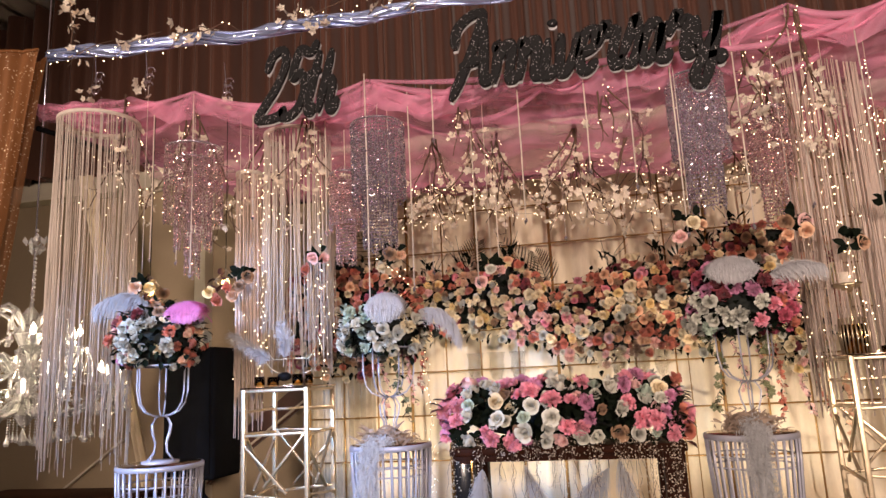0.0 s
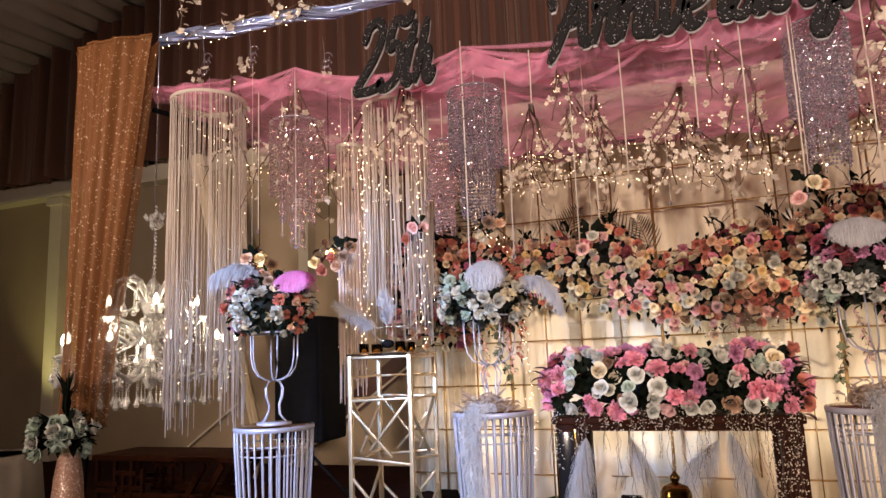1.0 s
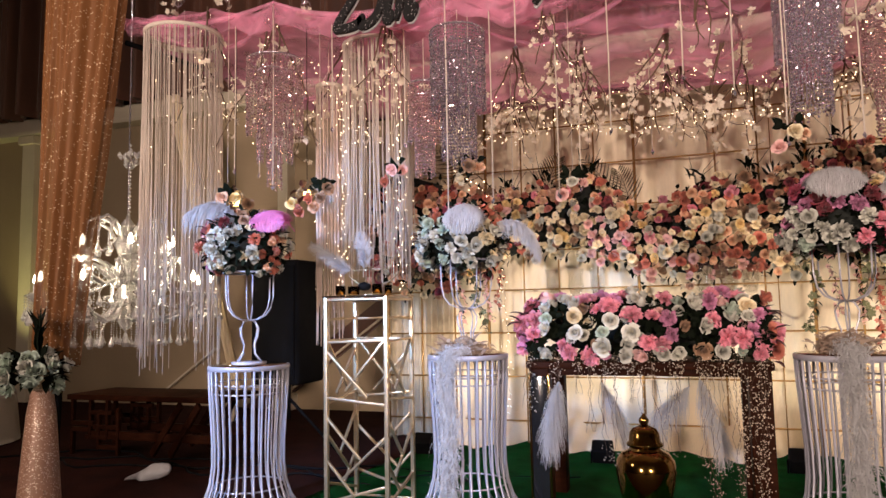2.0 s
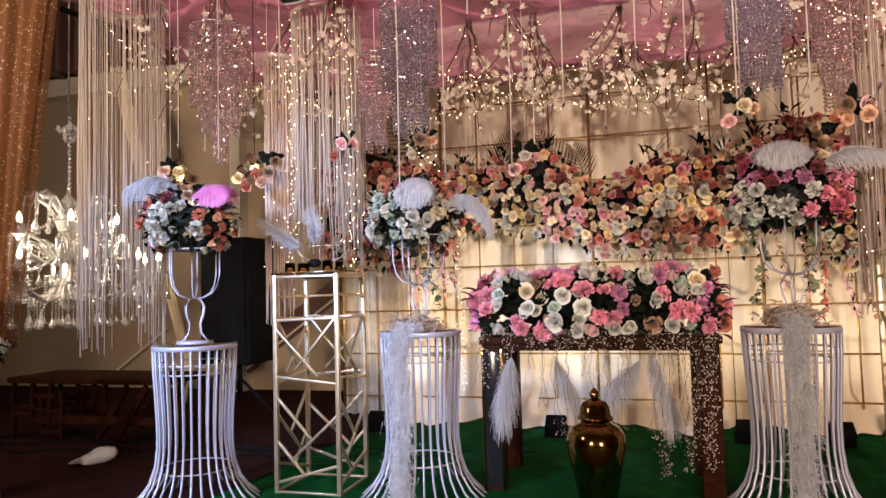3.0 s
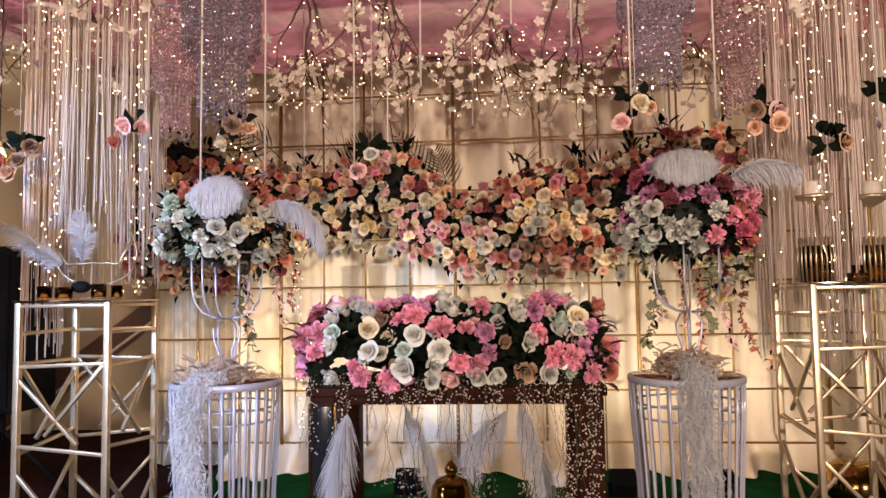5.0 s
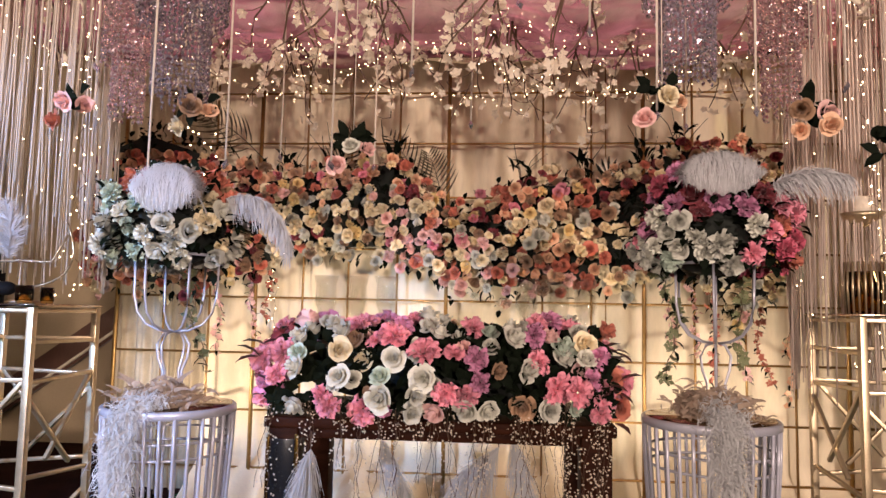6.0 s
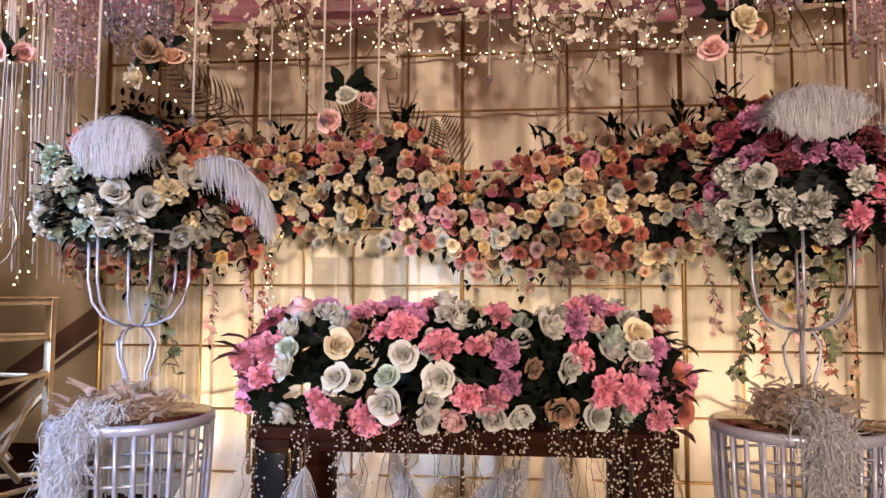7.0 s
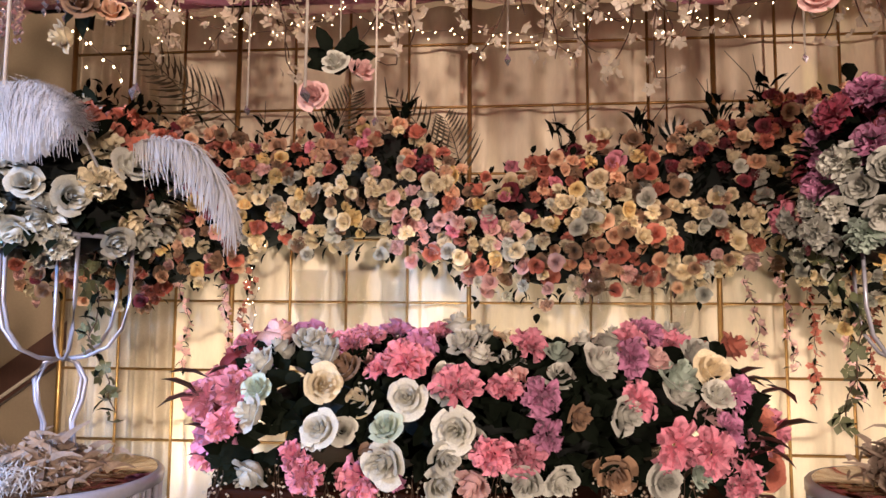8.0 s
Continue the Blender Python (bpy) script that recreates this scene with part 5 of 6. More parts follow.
def hanging_roses(loc, cord, colours, label="hanging bunch of peach silk roses with dark leaves"):
    base = thing("rose_bunch", loc, label, "hanging flowers", "hanging rose bunches")
    fol = bmesh.new()
    for i, c in enumerate(colours):
        a = 6.28 * i / len(colours) + 0.6
        bloom(base, c, (0.055 * math.cos(a), 0.03 * math.sin(a) - 0.02, -0.05 * (i % 2) - 0.015), (math.cos(a) * .8, -1, rnd(-.3, .5)), 0.066)
    for i in range(13):
        leaf(fol, (rnd(-.03, .03), rnd(-.01, .03), rnd(-.02, .03)), (rnd(-1.4, 1.4), rnd(-.6, .5), rnd(-.6, 1.0)), rnd(.045, .068), rnd(.03, .042), (rnd(-.6, .6), -1, rnd(-.4, .6)))
    part("leaves", fol, M_LEAF, base, "dark green leaves with shade in their colour")
    part("cord", tube(bmesh.new(), [(0, 0, 0.0), (0, 0, cord)], 0.0016, 4), M_STRAND, base)


for x, y, z, cols in ((0.435, 3.20, 1.71, ("peach", "blush", "cream")), (-0.50, 3.34, 1.60, ("blush", "blush", "white")), (-0.985, 3.25, 1.70, ("peach", "cream", "tan")), (0.875, 3.25, 1.69, ("blush", "peach", "tan", "peach")), (-1.39, 3.25, 1.72, ("blush", "coral", "blush")), (1.085, 3.25, 1.575, ("peach",)), (1.265, 3.25, 1.735, ("blush",)), (-2.22, 3.0, 1.60, ("yellow", "tan", "peach")), (-1.82, 3.25, 1.66, ("tan", "coral"))):
    hanging_roses((x, y, z), canopy_z(x, y) - z, cols)


def lantern(loc):
    base = thing("lantern", loc, "small gold geometric lantern with roses, lit warm", "lantern", "hanging lanterns")
    bm = bmesh.new()
    r, n = 0.062, 6
    top, low = [Vector((0, 0, 0.075))], [Vector((0, 0, -0.075))]
    ring = [Vector((r * math.cos(6.283 * i / n), r * math.sin(6.283 * i / n), 0.012)) for i in range(n)]
    for i in range(n):
        for q in (top[0], low[0] * 0.7, ring[(i + 1) % n]):
            tube(bm, [ring[i], q], 0.0022, 4)
    part("cage", bm, M_GOLD, base)
    part("bulb", lathe(bmesh.new(), [(0, -.03), (.018, -.025), (.022, 0), (.014, .025), (0, .03)], 14), M_LANTERN, base, "warm bulb")
    for dx, dz, c in ((0.06, -0.075, "peach"), (-0.03, -0.085, "coral"), (0.10, -0.03, "tan"), (-0.075, -0.045, "yellow")):
        bloom(base, c, (dx, -.03, dz), (dx * 6, -1, 0), 0.075)
    fol = bmesh.new()
    for i in range(9):
        leaf(fol, (rnd(-.05, .05), rnd(-.03, .02), rnd(-.08, .06)), (rnd(-1, 1), rnd(-.8, .2), rnd(-1, .8)), .07, .04)
    part("leaves", fol, M_LEAFWINE, base, "dark leaves")
    part("cord", tube(bmesh.new(), [(0, 0, 0.07), (0, 0, 0.95)], 0.0022, 4), M_BLACK, base)


lantern((-1.90, 3.25, 1.62))
lantern((-2.28, 3.15, 1.60))


# ---- beside the stage ----
# orange sequin drape on the front post
def orange(u, v):
    w = 0.30 - 0.19 * (1 - v) ** 0.9
    x = -3.24 + (u - 0.5) * 2 * w - 0.14 * (1 - v)
    bulge = 0.010 * math.sin(u * 23 + 2 * math.sin(v * 3)) + 0.006 * math.sin(u * 61 + 5 * v)
    return (x, 3.02 + bulge - 0.14 * math.sin(math.pi * u), 0.72 + 2.28 * v - 0.05 * math.sin(math.pi * u) * v)


post = thing("draped_post", (0, 0, 0), "orange sequin net gathered down a stage post", "draped post")
part("net", sheet(bmesh.new(), 200, 40, orange), M_ORANGE, post)
part("net_lining", sheet(bmesh.new(), 120, 40, lambda u, v: (orange(u, v)[0] * 0.94 - 0.194 * 1.0, orange(u, v)[1] + 0.10 + 0.02 * math.sin(u * 30), orange(u, v)[2])), M_ORANGE, post, "back layer of orange net")
part("net_hem", tube(bmesh.new(), [(orange(i / 24, 1)[0], orange(i / 24, 1)[1], orange(i / 24, 1)[2]) for i in range(25)], 0.010, 6), M_ORANGE, post, "gathered top hem")
part("pole", tube(bmesh.new(), [(-3.42, 3.06, 0), (-3.26, 3.06, 3.0)], 0.02, 8), M_BLACK, post)

vase = thing("vase_stand", (-3.19, 2.78, 0), "tall copper glitter vase stand with mint roses", "vase")
part("vase", lathe(bmesh.new(), [(0, 0), (0.11, 0), (0.10, 0.1), (0.085, 0.3), (0.07, 0.5), (0.055, 0.60), (0.06, 0.62), (0.05, 0.62)], 24), sparkle("copper_glitter", (0.42, 0.24, 0.17), (1, .85, .7), 0.4, 0.3, 240, 0.9), vase)
posy = thing("posy", (-3.24, 2.78, 0.70), "mint and white roses in the glitter vase", "flower arrangement")
fol = bmesh.new()
for i in range(20):
    a, z = rnd(0, 6.28), rnd(-.5, 1)
    d = Vector((math.cos(a), math.sin(a), z))
    bloom(posy, pick({"mint": 3, "white": 3}), d.normalized() * 0.145, d, 0.095)
    for _ in range(7):
        leaf(fol, d.normalized() * .07, d + Vector((rnd(-.6, .6), rnd(-.6, .6), rnd(-.6, .6))), rnd(.08, .14), .04)
for _ in range(16):
    leaf(fol, (0, 0.02, .08), (rnd(-.5, .3), rnd(-.2, .2), 1), rnd(.18, .30), .018)
part("foliage", fol, M_LEAF, posy, "dark leaves and grass", kind="stuff")


# crystal chandelier
def pear(bm, p, r):
    """A faceted pear drop hanging from its point."""
    p = Vector(p)
    rings = []
    spin = rnd(0, 1)
    for rr, z in ((0.12, 0.0), (0.55, -1.3), (1.0, -2.2), (0.6, -3.0)):
        rings.append([bm.verts.new(p + Vector((r * rr * math.cos(spin + 1.047 * k), r * rr * math.sin(spin + 1.047 * k), r * z))) for k in range(6)])
    for a, b in zip(rings, rings[1:]):
        for k in range(6):
            bm.faces.new((a[k], a[(k + 1) % 6], b[(k + 1) % 6], b[k]))
    bm.faces.new(rings[-1])


def bead_line(bm, a, b, sag=0.0, r=0.008):
    a, b = Vector(a), Vector(b)
    n = max(2, int((b - a).length * 1.1 / (r * 2.3)))
    for i in range(n + 1):
        t = i / n
        bead(bm, a.lerp(b, t) - Vector((0, 0, sag * 4 * t * (1 - t))), r)


def chandelier(loc):
    base = thing("chandelier", loc, "clear crystal candle chandelier, lit", "chandelier")
    part("stem", lathe(bmesh.new(), [(0, -0.26), (.03, -.24), (.06, -.18), (.035, -.12), (.055, -.05), (.05, .05), (.06, .12), (.075, .2), (.05, .22), (.085, .30), (.06, .34), (.03, .36), (.05, .42), (.02, .46)], 14), M_CUTGLASS, base, "turned glass column", smooth=False)
    part("chain", tube(bmesh.new(), [(0, 0, .46), (0, 0, 4.16)], 0.005, 6), M_CRYSTAL, base)
    drops = bmesh.new()
    bead_line(drops, (.01, 0, .46), (.01, 0, .95), 0, .012)
    for k in range(16):
        bead(drops, (rnd(-.05, .05), rnd(-.05, .05), .86 + rnd(-.04, .04)), .022, 1.4)
    pear(drops, (0, 0, -.27), .03)
    for tier, (n, r, z, drop) in enumerate(((10, 0.52, -0.04, .17), (6, 0.30, 0.19, .12))):
        for i in range(n):
            a = 6.283 * i / n + 0.3 * tier
            c, s = math.cos(a), math.sin(a)
            pr = [(0.04, z - .02), (r * .22, z - .12), (r * .5, z - .15), (r * .8, z - .10), (r, z - .01)]
            arm = part("arm", tube(bmesh.new(), [(q * c, q * s, h) for q, h in pr], [.016, .018, .016, .014, .012], 6), M_CUTGLASS, base, smooth=False)
            part("cup", lathe(bmesh.new(), [(.008, z - .03), (.03, z - .01), (.062, z + .016), (.055, z + .022), (0.012, z + .01)], 10, (r * c, r * s, 0)), M_CUTGLASS, arm, smooth=False)
            cnd = part("candle", lathe(bmesh.new(), [(0.0, z + .01), (.013, z + .01), (.013, z + .085), (0, z + .087)], 10, (r * c, r * s, 0)), M_FEATHER, base, "white candle sleeve")
            part("bulb", lathe(bmesh.new(), [(0.005, z + .087), (.016, z + .10), (.014, z + .125), (0.001, z + .155)], 10, (r * c, r * s, 0)), M_CANDLEBULB, cnd, "lit flame bulb")
            for k in range(6):
                b = a + k * 1.047
                x, y = r * c + .058 * math.cos(b), r * s + .058 * math.sin(b)
                ln = drop * rnd(.25, .75)
                bead_line(drops, (x, y, z + .01), (x, y, z - ln), 0, .0075)
                pear(drops, (x, y, z - ln), rnd(.017, .024))
            for t in (.35, .6, .82):
                x, y = r * t * c, r * t * s
                bead_line(drops, (x, y, z - .13), (x, y, z - .15 - drop * .6), 0, .007)
                pear(drops, (x, y, z - .15 - drop * .6), .02)
            b = a + 6.283 / n
            bead_line(drops, (r * c, r * s, z), (r * math.cos(b), r * math.sin(b), z), .07, .009)
            bead_line(drops, (.06 * c, .06 * s, z + .16), (r * c, r * s, z + .01), .03, .009)
            h = a + 3.1416 / n
            c, s = math.cos(h), math.sin(h)
            hook = [(q * r * c, q * r * s, z + dz) for q, dz in ((.15, .08), (.35, .20), (.55, .24), (.68, .20), (.70, .12))]
            part("scroll", tube(bmesh.new(), hook, [.014, .013, .012, .010, .008], 6), M_CUTGLASS, base, smooth=False)
            pear(drops, (.70 * r * c, .70 * r * s, z + .11), .022)
    for k in range(8):
        a = 6.283 * k / 8
        c, s = math.cos(a), math.sin(a)
        part("scroll", tube(bmesh.new(), [(q * c, q * s, h) for q, h in ((.05, .36), (.10, .44), (.17, .47), (.23, .44), (.24, .36))], [.014, .013, .012, .010, .008], 6), M_CUTGLASS, base, smooth=False)
        bead_line(drops, (.24 * c, .24 * s, .36), (.24 * c, .24 * s, .30), 0, .007)
        pear(drops, (.24 * c, .24 * s, .30), .024)
        bead_line(drops, (.08 * c, .08 * s, -.06), (.20 * c, .20 * s, -.26), 0, .008)
        pear(drops, (.20 * c, .20 * s, -.27), .026)
    part("drop_curtain", drops, M_CUTGLASS, base, "faceted crystal drops", smooth=False, kind="stuff")
    return base


chandelier((-3.68, 3.85, 1.17)).scale = (1.08, 1.08, 1.08)
for a in (0.4, 2.5, 4.6):
    lamp("chandelier_light", "POINT", (-3.68 + 0.36 * math.cos(a), 3.85 + 0.36 * math.sin(a), 1.36), (-3.68, 3.85, 0), 11, (1.0, 0.84, 0.60), 0.05)

# loudspeaker on a stand
sp = thing("loudspeaker", (-2.70, 4.35, -0.04 + 0.04), "black loudspeaker on a tripod stand", "loudspeaker")
part("cabinet", block(bmesh.new(), (0, 0, 0.93), (0.38, 0.36, 0.86), 0.03), M_BLACK, sp)
part("grille", block(bmesh.new(), (0, -0.185, 0.93), (0.33, 0.012, 0.78), 0.005), M_BLACK, sp)
part("pole", tube(bmesh.new(), [(0, 0, 0.25), (0, 0, 0.56)], 0.02, 8), M_BLACK, sp)
for a in (0.5, 2.6, 4.7):
    part("leg", tube(bmesh.new(), [(0, 0, 0.40), (0.34 * math.cos(a), 0.34 * math.sin(a), 0.012)], 0.012, 6), M_BLACK, sp)

# low open-work wooden bench rail by the hall wall
rail = thing("bench", (-3.66, 4.2, 0), "low dark wooden bench with open fretwork ends", "bench")
rail.scale = (0.70, 1, 1.13)
part("board", block(bmesh.new(), (0, 0, .365), (1.9, .46, .035), .006), M_WOOD, rail)
part("lower_rail", block(bmesh.new(), (.12, -.19, .13), (1.55, .035, .05), .004), M_WOOD, rail)
part("lower_rail", block(bmesh.new(), (.12, .19, .13), (1.55, .035, .05), .004), M_WOOD, rail)
for sy in (-.2, .2):
    for x, za, zb in ((-.90, .20, .35), (-.90, 0, .16), (-.66, 0.10, .35), (-.44, .12, .35), (-.30, .0, .30), (-.55, .04, .26), (.90, 0, .35)):
        part("upright", block(bmesh.new(), (x, sy, (za + zb) / 2), (.032, .032, zb - za), .003), M_WOOD, rail)
    for xa, xb, z in ((-.90, -.62, .20), (-.90, -.66, .16), (-.66, -.38, .27), (-.62, -.30, .18), (-.55, -.30, .055), (-.72, -.44, .115)):
        part("fret", block(bmesh.new(), ((xa + xb) / 2, sy, z), (xb - xa, .028, .028), .003), M_WOOD, rail)
    for x in (.30, .52):
        part("brace", block(bmesh.new(), (x, sy, .18), (.46, .03, .05), .003, Euler((0, -radians(42), 0)).to_matrix()), M_WOOD, rail)
tb = thing("low_table", (-5.6, 4.0, 0), "pale cloth-covered low table", "table")
part("cover", thicken(sheet(bmesh.new(), 40, 12, lambda u, v: ((0.45 + .06 * v) * math.cos(6.283 * u) * min(1, v * 3 + .001), (0.45 + .06 * v) * math.sin(6.283 * u) * min(1, v * 3 + .001), 0.40 - max(0, v - .33) * .58 + 0.0 * u)), 0.006), M_CEIL, tb)
cu = bmesh.new()
bmesh.ops.create_icosphere(cu, subdivisions=4, radius=1)
for v in cu.verts:
    t = v.co.x
    fat = 0.18 + 0.82 * min(1, max(0, (t + 1.0) / 1.5)) ** 0.8
    q = Vector((t * 0.135, v.co.y * 0.07 * fat, v.co.z * 0.052 * fat + 0.048 * fat + 0.012 * max(0, t)))
    v.co = q + 0.012 * noise.noise_vector(q * 16) + 0.004 * noise.noise_vector(q * 45)
    v.co.z = max(v.co.z, 0.002)
cush = thing("cloth_bundle", (-3.145, 3.50, 0), "crumpled white cloth bundle tapering on the carpet", "cloth")
cush.rotation_euler = (0, 0, 0.45)
part("cloth", cu, M_FEATHER, cush)
for k in range(3):
    cable = thing("cable", (0, 0, 0), "thin black cable lying loose on the carpet", "cable", "floor cables")
    part("sheath", tube(bmesh.new(), [(-4.7 + 0.14 * i, 3.75 + 0.16 * k + 0.09 * math.sin(i * .8 + 2 * k) + .04 * math.sin(i * 1.9 + k), 0.008) for i in range(22 + 4 * k)], .007, 5), M_BLACK, cable)

# slanting stair string with a lit edge on the hall wall
stair = thing("stair_string", (0, 0, 0), "slanting stair string with a pale lit edge on the wall", "stair string", kind="structure")
slope = Euler((0, -radians(35), 0)).to_matrix()
part("lit_edge", block(bmesh.new(), (-3.35, 6.36, 0.59), (3.0, 0.05, 0.022), .004, slope), M_BEAM, stair, "pale lit edge")
part("string_board", block(bmesh.new(), (-3.31, 6.37, 0.70), (3.0, 0.05, 0.20), .004, slope), M_DRAPE, stair, "brown string board")
part("lit_edge", block(bmesh.new(), (-5.5, 6.36, 0.17), (1.6, 0.05, 0.02), .004, slope), M_BEAM, stair, "pale lit edge")

# gold lit column of cloth at the backdrop's end
col = thing("draped_column", (2.03, 4.62, 0), "yellow-lit satin column at the backdrop's end", "draped column")
part("satin", sheet(bmesh.new(), 60, 16, lambda u, v: ((0.10 + .012 * math.sin(u * 44 + v)) * math.cos(6.283 * u), (0.10 + .012 * math.sin(u * 44 + v)) * math.sin(6.283 * u), 0.01 + 3.0 * v)), M_CURTAIN, col)

# satin tie slanting down before the hall wall, lit yellow
tie = thing("satin_tie", (-4.4, 5.55, 0), "yellow-lit satin drape slanting before the hall wall", "curtain")
part("satin", sheet(bmesh.new(), 30, 20, lambda u, v: ((u - .5) * (.10 + .10 * v) + .42 - .80 * v, .03 * math.sin(u * 16 + v), .25 + 2.95 * v)), M_CURTAIN, tie)
part("tie_cord", tube(bmesh.new(), [(.36, 0, .0), (.42, 0, .27)], .02, 6), M_CURTAIN, tie)

# floor uplights
for x in (0.57, -0.55, -1.75, 1.06):
    up = thing("floor_light", (x, 4.56, 0.012), "small black floor uplight on the turf", "floor light", "floor uplights")
    tilt = Euler((radians(38), 0, 0)).to_matrix()
    part("housing", block(bmesh.new(), (0, -0.02, 0.075), (0.13, 0.10, 0.11), .01, tilt), M_BLACK, up)
    part("lens", block(bmesh.new(), tilt @ Vector((0, 0.053, 0)) + Vector((0, -0.02, 0.075)), (0.10, 0.004, 0.085), .002, tilt), M_LENS, up, "lit lens")
    for s in (-1, 1):
        part("bracket", tube(bmesh.new(), [(s * .072, -.02, .0), (s * .072, -.02, .08)], .005, 5), M_BLACK, up)
ub = thing("dark_box", (1.62, 4.35, 0.012), "dark amber glass jar glinting on the turf", "jar")
part("jar", lathe(bmesh.new(), [(0, 0), (.12, 0), (.15, .06), (.15, .16), (.11, .22), (.06, .24), (.0, .24)], 24), M_GOLDBRIGHT, ub)

# white plumes hung under the table
for x, y, z, ln, lean, full in ((-0.60, 3.33, 0.645, 0.25, -0.05, 0.075), (-0.455, 3.78, 0.60, 0.25, 0.12, 0.055), (-0.02, 3.80, 0.58, 0.16, -0.17, 0.075), (0.03, 3.72, 0.63, 0.32, 0.09, 0.070)):
    base = thing("hanging_plume", (x, y, z), "wispy white feather plume hung under the table edge", "feather", "plumes under the table")
    bm = bmesh.new()
    plume(bm, [(0, 0, 0), (lean * .35, 0, -ln * .3), (lean * .8, -.01, -ln * .7), (lean, -.01, -ln)], full, 620, 0.0035, 0.11)
    part("plume", bm, M_FEATHER, base)
    part("cord", tube(bmesh.new(), [(0, 0, 0), (0, 0.0, 0.70 - z)], .002, 4), M_TWIG, base)


# ---- things on the plinths ----
def birds(x, y, z):
    rack = thing("candelabrum", (x, y, z), "thin gold wire candelabrum with white feather birds", "candelabrum")
    part("base", lathe(bmesh.new(), [(0, 0), (.05, 0), (.05, .008), (.006, .012), (.005, .15), (0, .15)], 16), M_GOLD, rack)
    part("cross_wire", tube(bmesh.new(), [(-.15, -.02, .20), (-.1, -.02, .13), (0, -.02, .135), (.10, -.02, .13), (.15, -.02, .22)], .004, 5), M_GOLD, rack)
    for s in (-1, 1):
        part("curl", tube(bmesh.new(), arc((s * .02, 0, .05), (s * .22, 0, .08), (s * .13, 0, .26)), .004, 5), M_GOLD, rack)
    for px, pts in ((-0.03, ((-.11, -.04, .13), (-.20, -.05, .20), (-.32, -.06, .275))), (0.03, ((-.03, -.04, .14), (-.02, -.05, .22), (-.045, -.05, .32)))):
        bm = bmesh.new()
        plume(bm, pts, .056, 800, .003, .02)
        ob = part("feather_bird", bm, M_FEATHER, rack, "white feather bird")


birds(G1.x + 0.03, G1.y - 0.02, 1.075)


def votive(loc, r, h, material, label):
    base = thing("candle_holder", loc, label, "candle holder", "candle holders on the plinths")
    part("glass", lathe(bmesh.new(), [(0, 0), (r * .8, 0), (r, h * .2), (r, h), (r * .92, h), (r * .9, h * .2), (0, h * .12)], 20), material, base)
    part("candle", lathe(bmesh.new(), [(0, h * .13), (r * .6, h * .13), (r * .6, h * .6), (0, h * .62)], 14), M_BLOSSOM, base, "ivory candle")


for dx, dy, r, h in ((-.11, -.11, .026, .05), (-.03, -.12, .03, .045), (.09, -.10, .026, .055), (.13, -.05, .02, .05)):
    votive((G1.x + dx, G1.y + dy, 1.075), r, h, M_AMBERGLASS, "small amber glass votive on the gold plinth")
bowl = thing("bowl", (G1.x + .01, G1.y - .08, 1.12), "dark round glass bauble on the plinth", "bauble")
bs = bmesh.new()
bmesh.ops.create_uvsphere(bs, u_segments=20, v_segments=12, radius=.028, matrix=Matrix.Diagonal((1.3, 1, .8, 1)))
part("glass", bs, M_BLACK, bowl)


def fringe_lamp(loc, label):
    """A ribbed gold glass on a stem with an ivory candle above."""
    base = thing("candle_stand", loc, label, "candle stand", "ribbed gold candle stands")
    for i in range(22):
        a = 6.283 * i / 22
        part("rib", tube(bmesh.new(), [(.058 * math.cos(a), .058 * math.sin(a), 0.0), (.062 * math.cos(a), .062 * math.sin(a), .085), (.057 * math.cos(a), .057 * math.sin(a), .16)], .0035, 5), M_GOLD, base)
    part("cup", lathe(bmesh.new(), [(0, 0), (.055, 0), (.057, .13), (.052, .13), (.05, .01), (0, .01)], 20), M_AMBERGLASS, base)
    part("stem", tube(bmesh.new(), [(0, 0, .005), (0, 0, .30)], .005, 6), M_GOLD, base)
    part("dish", lathe(bmesh.new(), [(.005, .27), (.055, .30), (.065, .315), (.05, .31), (0, .30)], 18), M_GOLD, base)
    part("candle", lathe(bmesh.new(), [(0, .30), (.035, .30), (.035, .365), (0, .368)], 16), M_BLOSSOM, base, "ivory pillar candle")


fringe_lamp((G2.x - .10, G2.y - .06, 1.093), "ribbed gold glass and ivory candle on the plinth")
fringe_lamp((G2.x + .12, G2.y - .02, 1.093), "ribbed gold glass and ivory candle on the plinth")
for dx, dy, r, h in ((.02, -.10, .035, .03), (.05, -.04, .02, .06)):
    votive((G2.x + dx, G2.y + dy, 1.093), r, h, M_AMBERGLASS, "small amber glass votive on the gold plinth")


# clear hurricane glasses on the table behind the flowers
def hurricane(loc):
    base = thing("hurricane_glass", loc, "clear stemmed hurricane glass on the table", "glass", "hurricane glasses")
    part("bowl", lathe(bmesh.new(), [(.006, .30), (.03, .32), (.045, .37), (.04, .43), (.05, .47), (.047, .47), (.037, .43), (.041, .37), (.026, .326), (0, .31)], 24), M_SHEERGLASS, base)
    part("stem", lathe(bmesh.new(), [(0, 0), (.05, 0), (.05, .008), (.008, .02), (.006, .30), (0, .31)], 16), M_SHEERGLASS, base)


for x in (-0.70, -0.58, -0.46, 0.08, 0.20, 0.30):
    hurricane((x, 3.86, TZ))


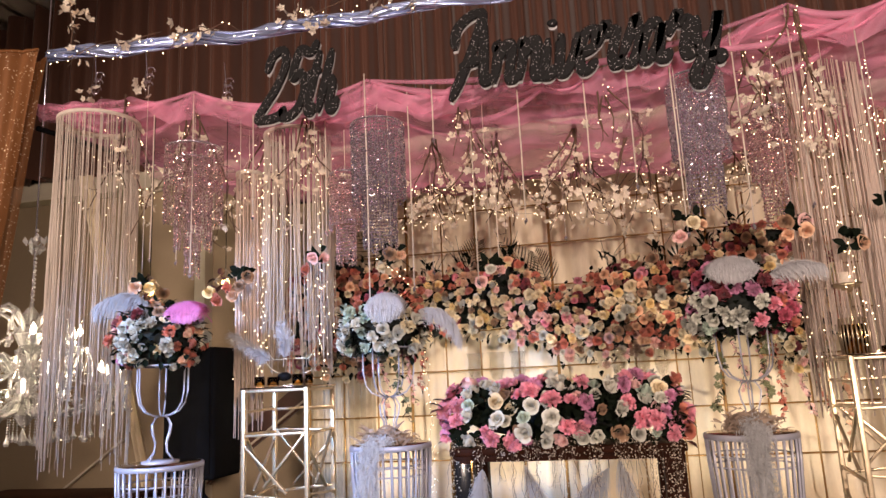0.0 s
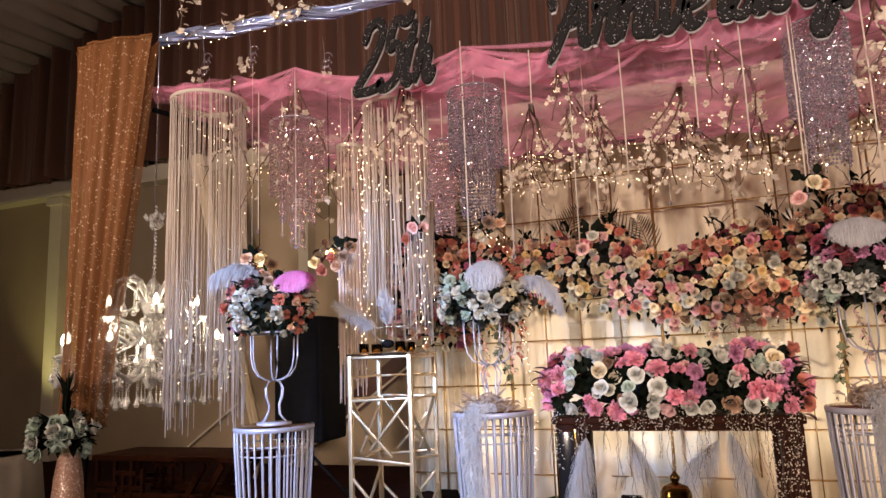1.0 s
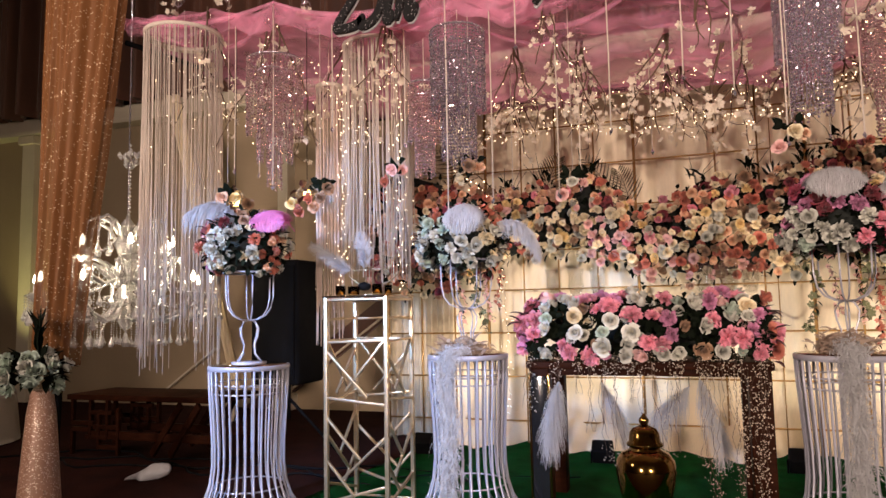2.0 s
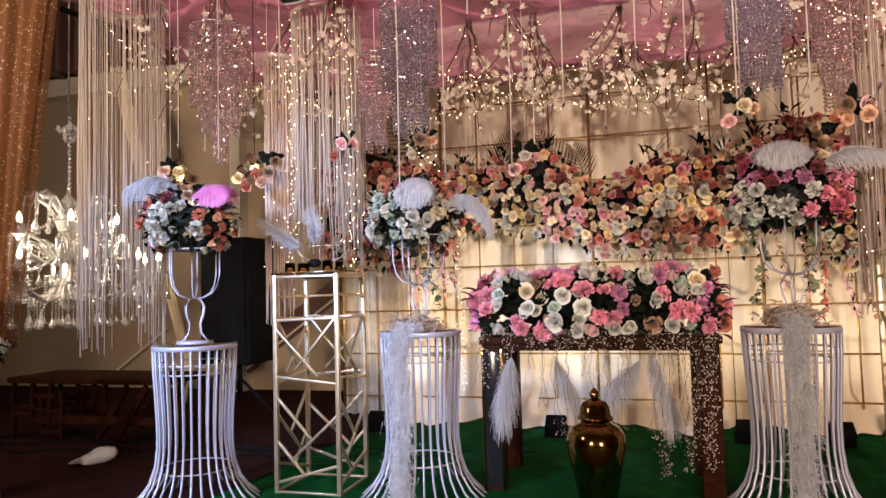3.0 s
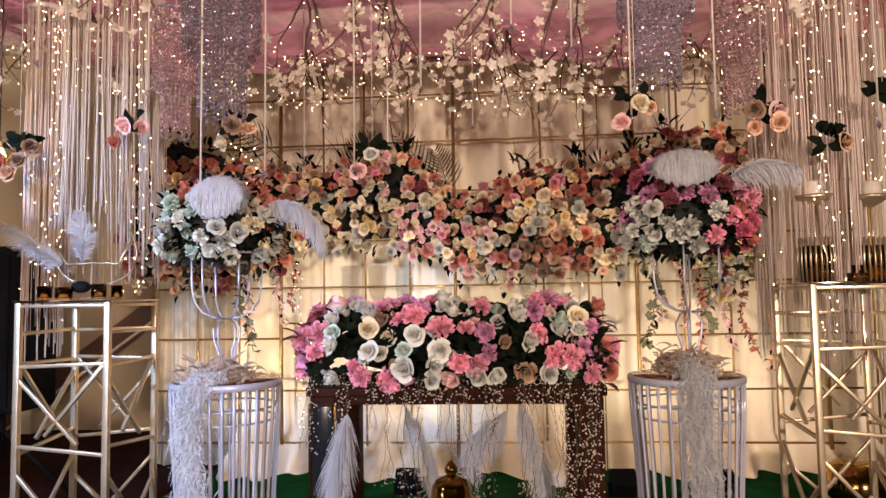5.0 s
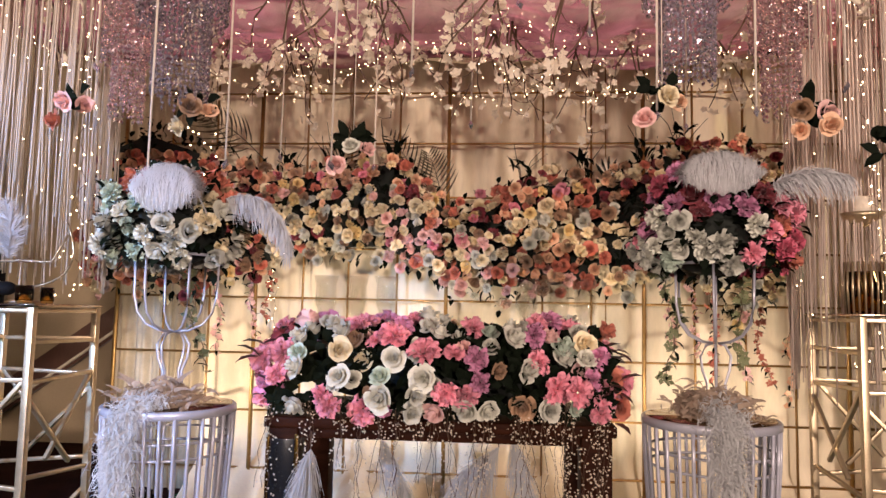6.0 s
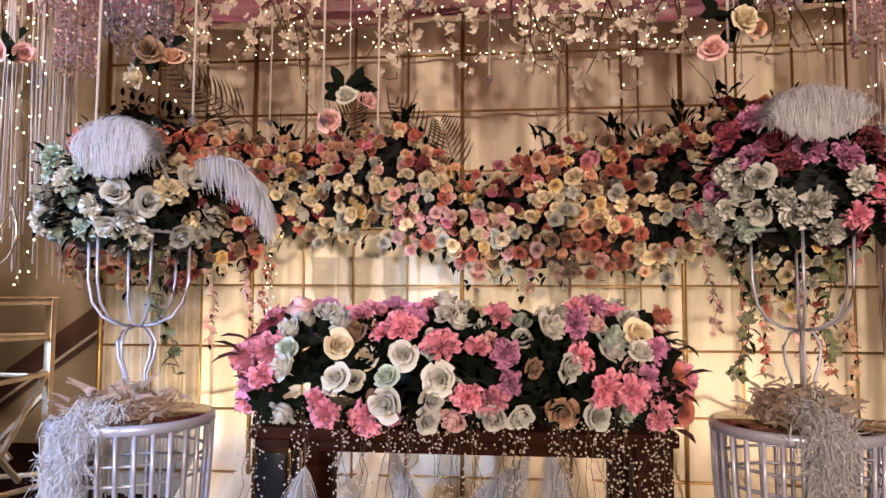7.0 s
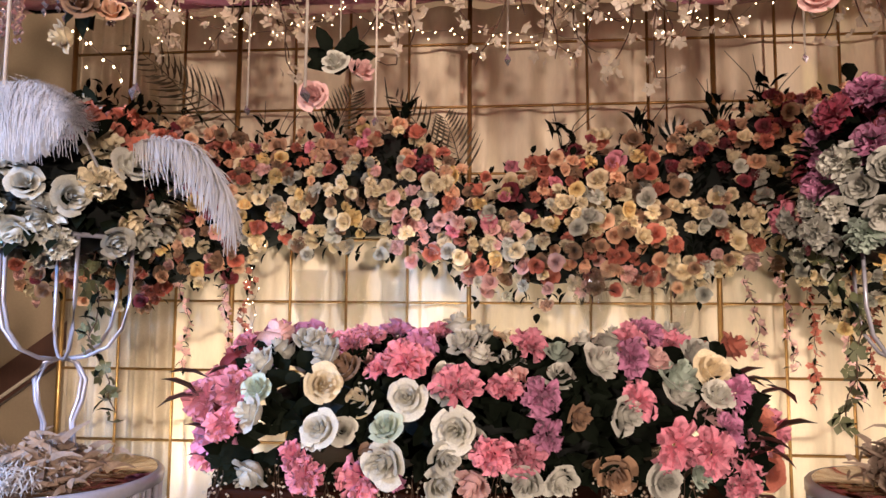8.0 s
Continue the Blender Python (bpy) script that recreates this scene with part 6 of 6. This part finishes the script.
# pink and cream trailing blossoms under the bank at the backdrop
def trail(x, y, z, length, colour, label):
    base = thing("trailing_flowers", (x, y, z), label, "trailing flowers", "flower trails on the backdrop")
    bm, lf = bmesh.new(), bmesh.new()
    p = Vector((0, 0, 0))
    pts = [p.copy()]
    while -p.z < length:
        p = p + Vector((rnd(-.02, .02), rnd(-.008, .004), -.03))
        pts.append(p.copy())
        blossoms(bm, p, .018, 2, .017)
        leaf(lf, p, (rnd(-1, 1), rnd(-.5, 0), rnd(-1, .2)), .04, .014)
    part("petals", bm, PETAL[colour], base, kind="stuff")
    part("leaves", lf, M_LEAF, base, kind="stuff")
    part("stem", tube(bmesh.new(), pts, .0014, 4), M_TWIG, base)


for x, z, ln, c in ((0.95, 1.35, .45, "blush"), (1.08, 1.30, .55, "coral"), (1.22, 1.25, .50, "blush"), (1.36, 1.15, .40, "coral"), (0.86, 1.25, .32, "blush"), (-1.42, 1.30, .38, "blush"), (-1.32, 1.28, .25, "coral"), (-1.62, 1.25, .40, "blush"), (1.52, 1.0, .38, "peach")):
    trail(x, 5.0, z, ln, c, "trailing pink silk blossoms below the roses")
for x, y, z, ln in ((PEDS[1][0] + .03, PEDS[1][1] + .05, 1.22, .30), (PEDS[2][0] - .12, PEDS[2][1] + .05, 1.24, .34), (PEDS[2][0] + .13, PEDS[2][1] + .08, 1.2, .24)):
    trail(x, y, z, ln, "sage", "trailing green sprig under a bouquet")

# wild twigs above the roses
for x, z in ((-0.62, 1.92), (-0.95, 1.88), (0.75, 1.9), (0.95, 2.0), (-1.2, 1.85), (0.1, 1.8), (0.45, 1.82)):
    tw = thing("twig", (x, 4.98, z), "thin bare twig among the roses", "twig", "twigs in the garlands")
    bm = bmesh.new()
    for s in range(4):
        q = Vector((rnd(-.16, .16), rnd(-.04, .04), rnd(.12, .26)))
        tube(bm, [(0, 0, -.05), q * .5 + Vector((rnd(-.03, .03), 0, 0)), q], [.0028, .002, .0012], 4)
    for s in range(7):
        leaf(bm, (rnd(-.05, .05), -.02, rnd(-.02, .08)), (rnd(-1, 1), -.2, rnd(.1, 1)), rnd(.06, .1), .035)
    part("stem", bm, M_LEAF, tw)
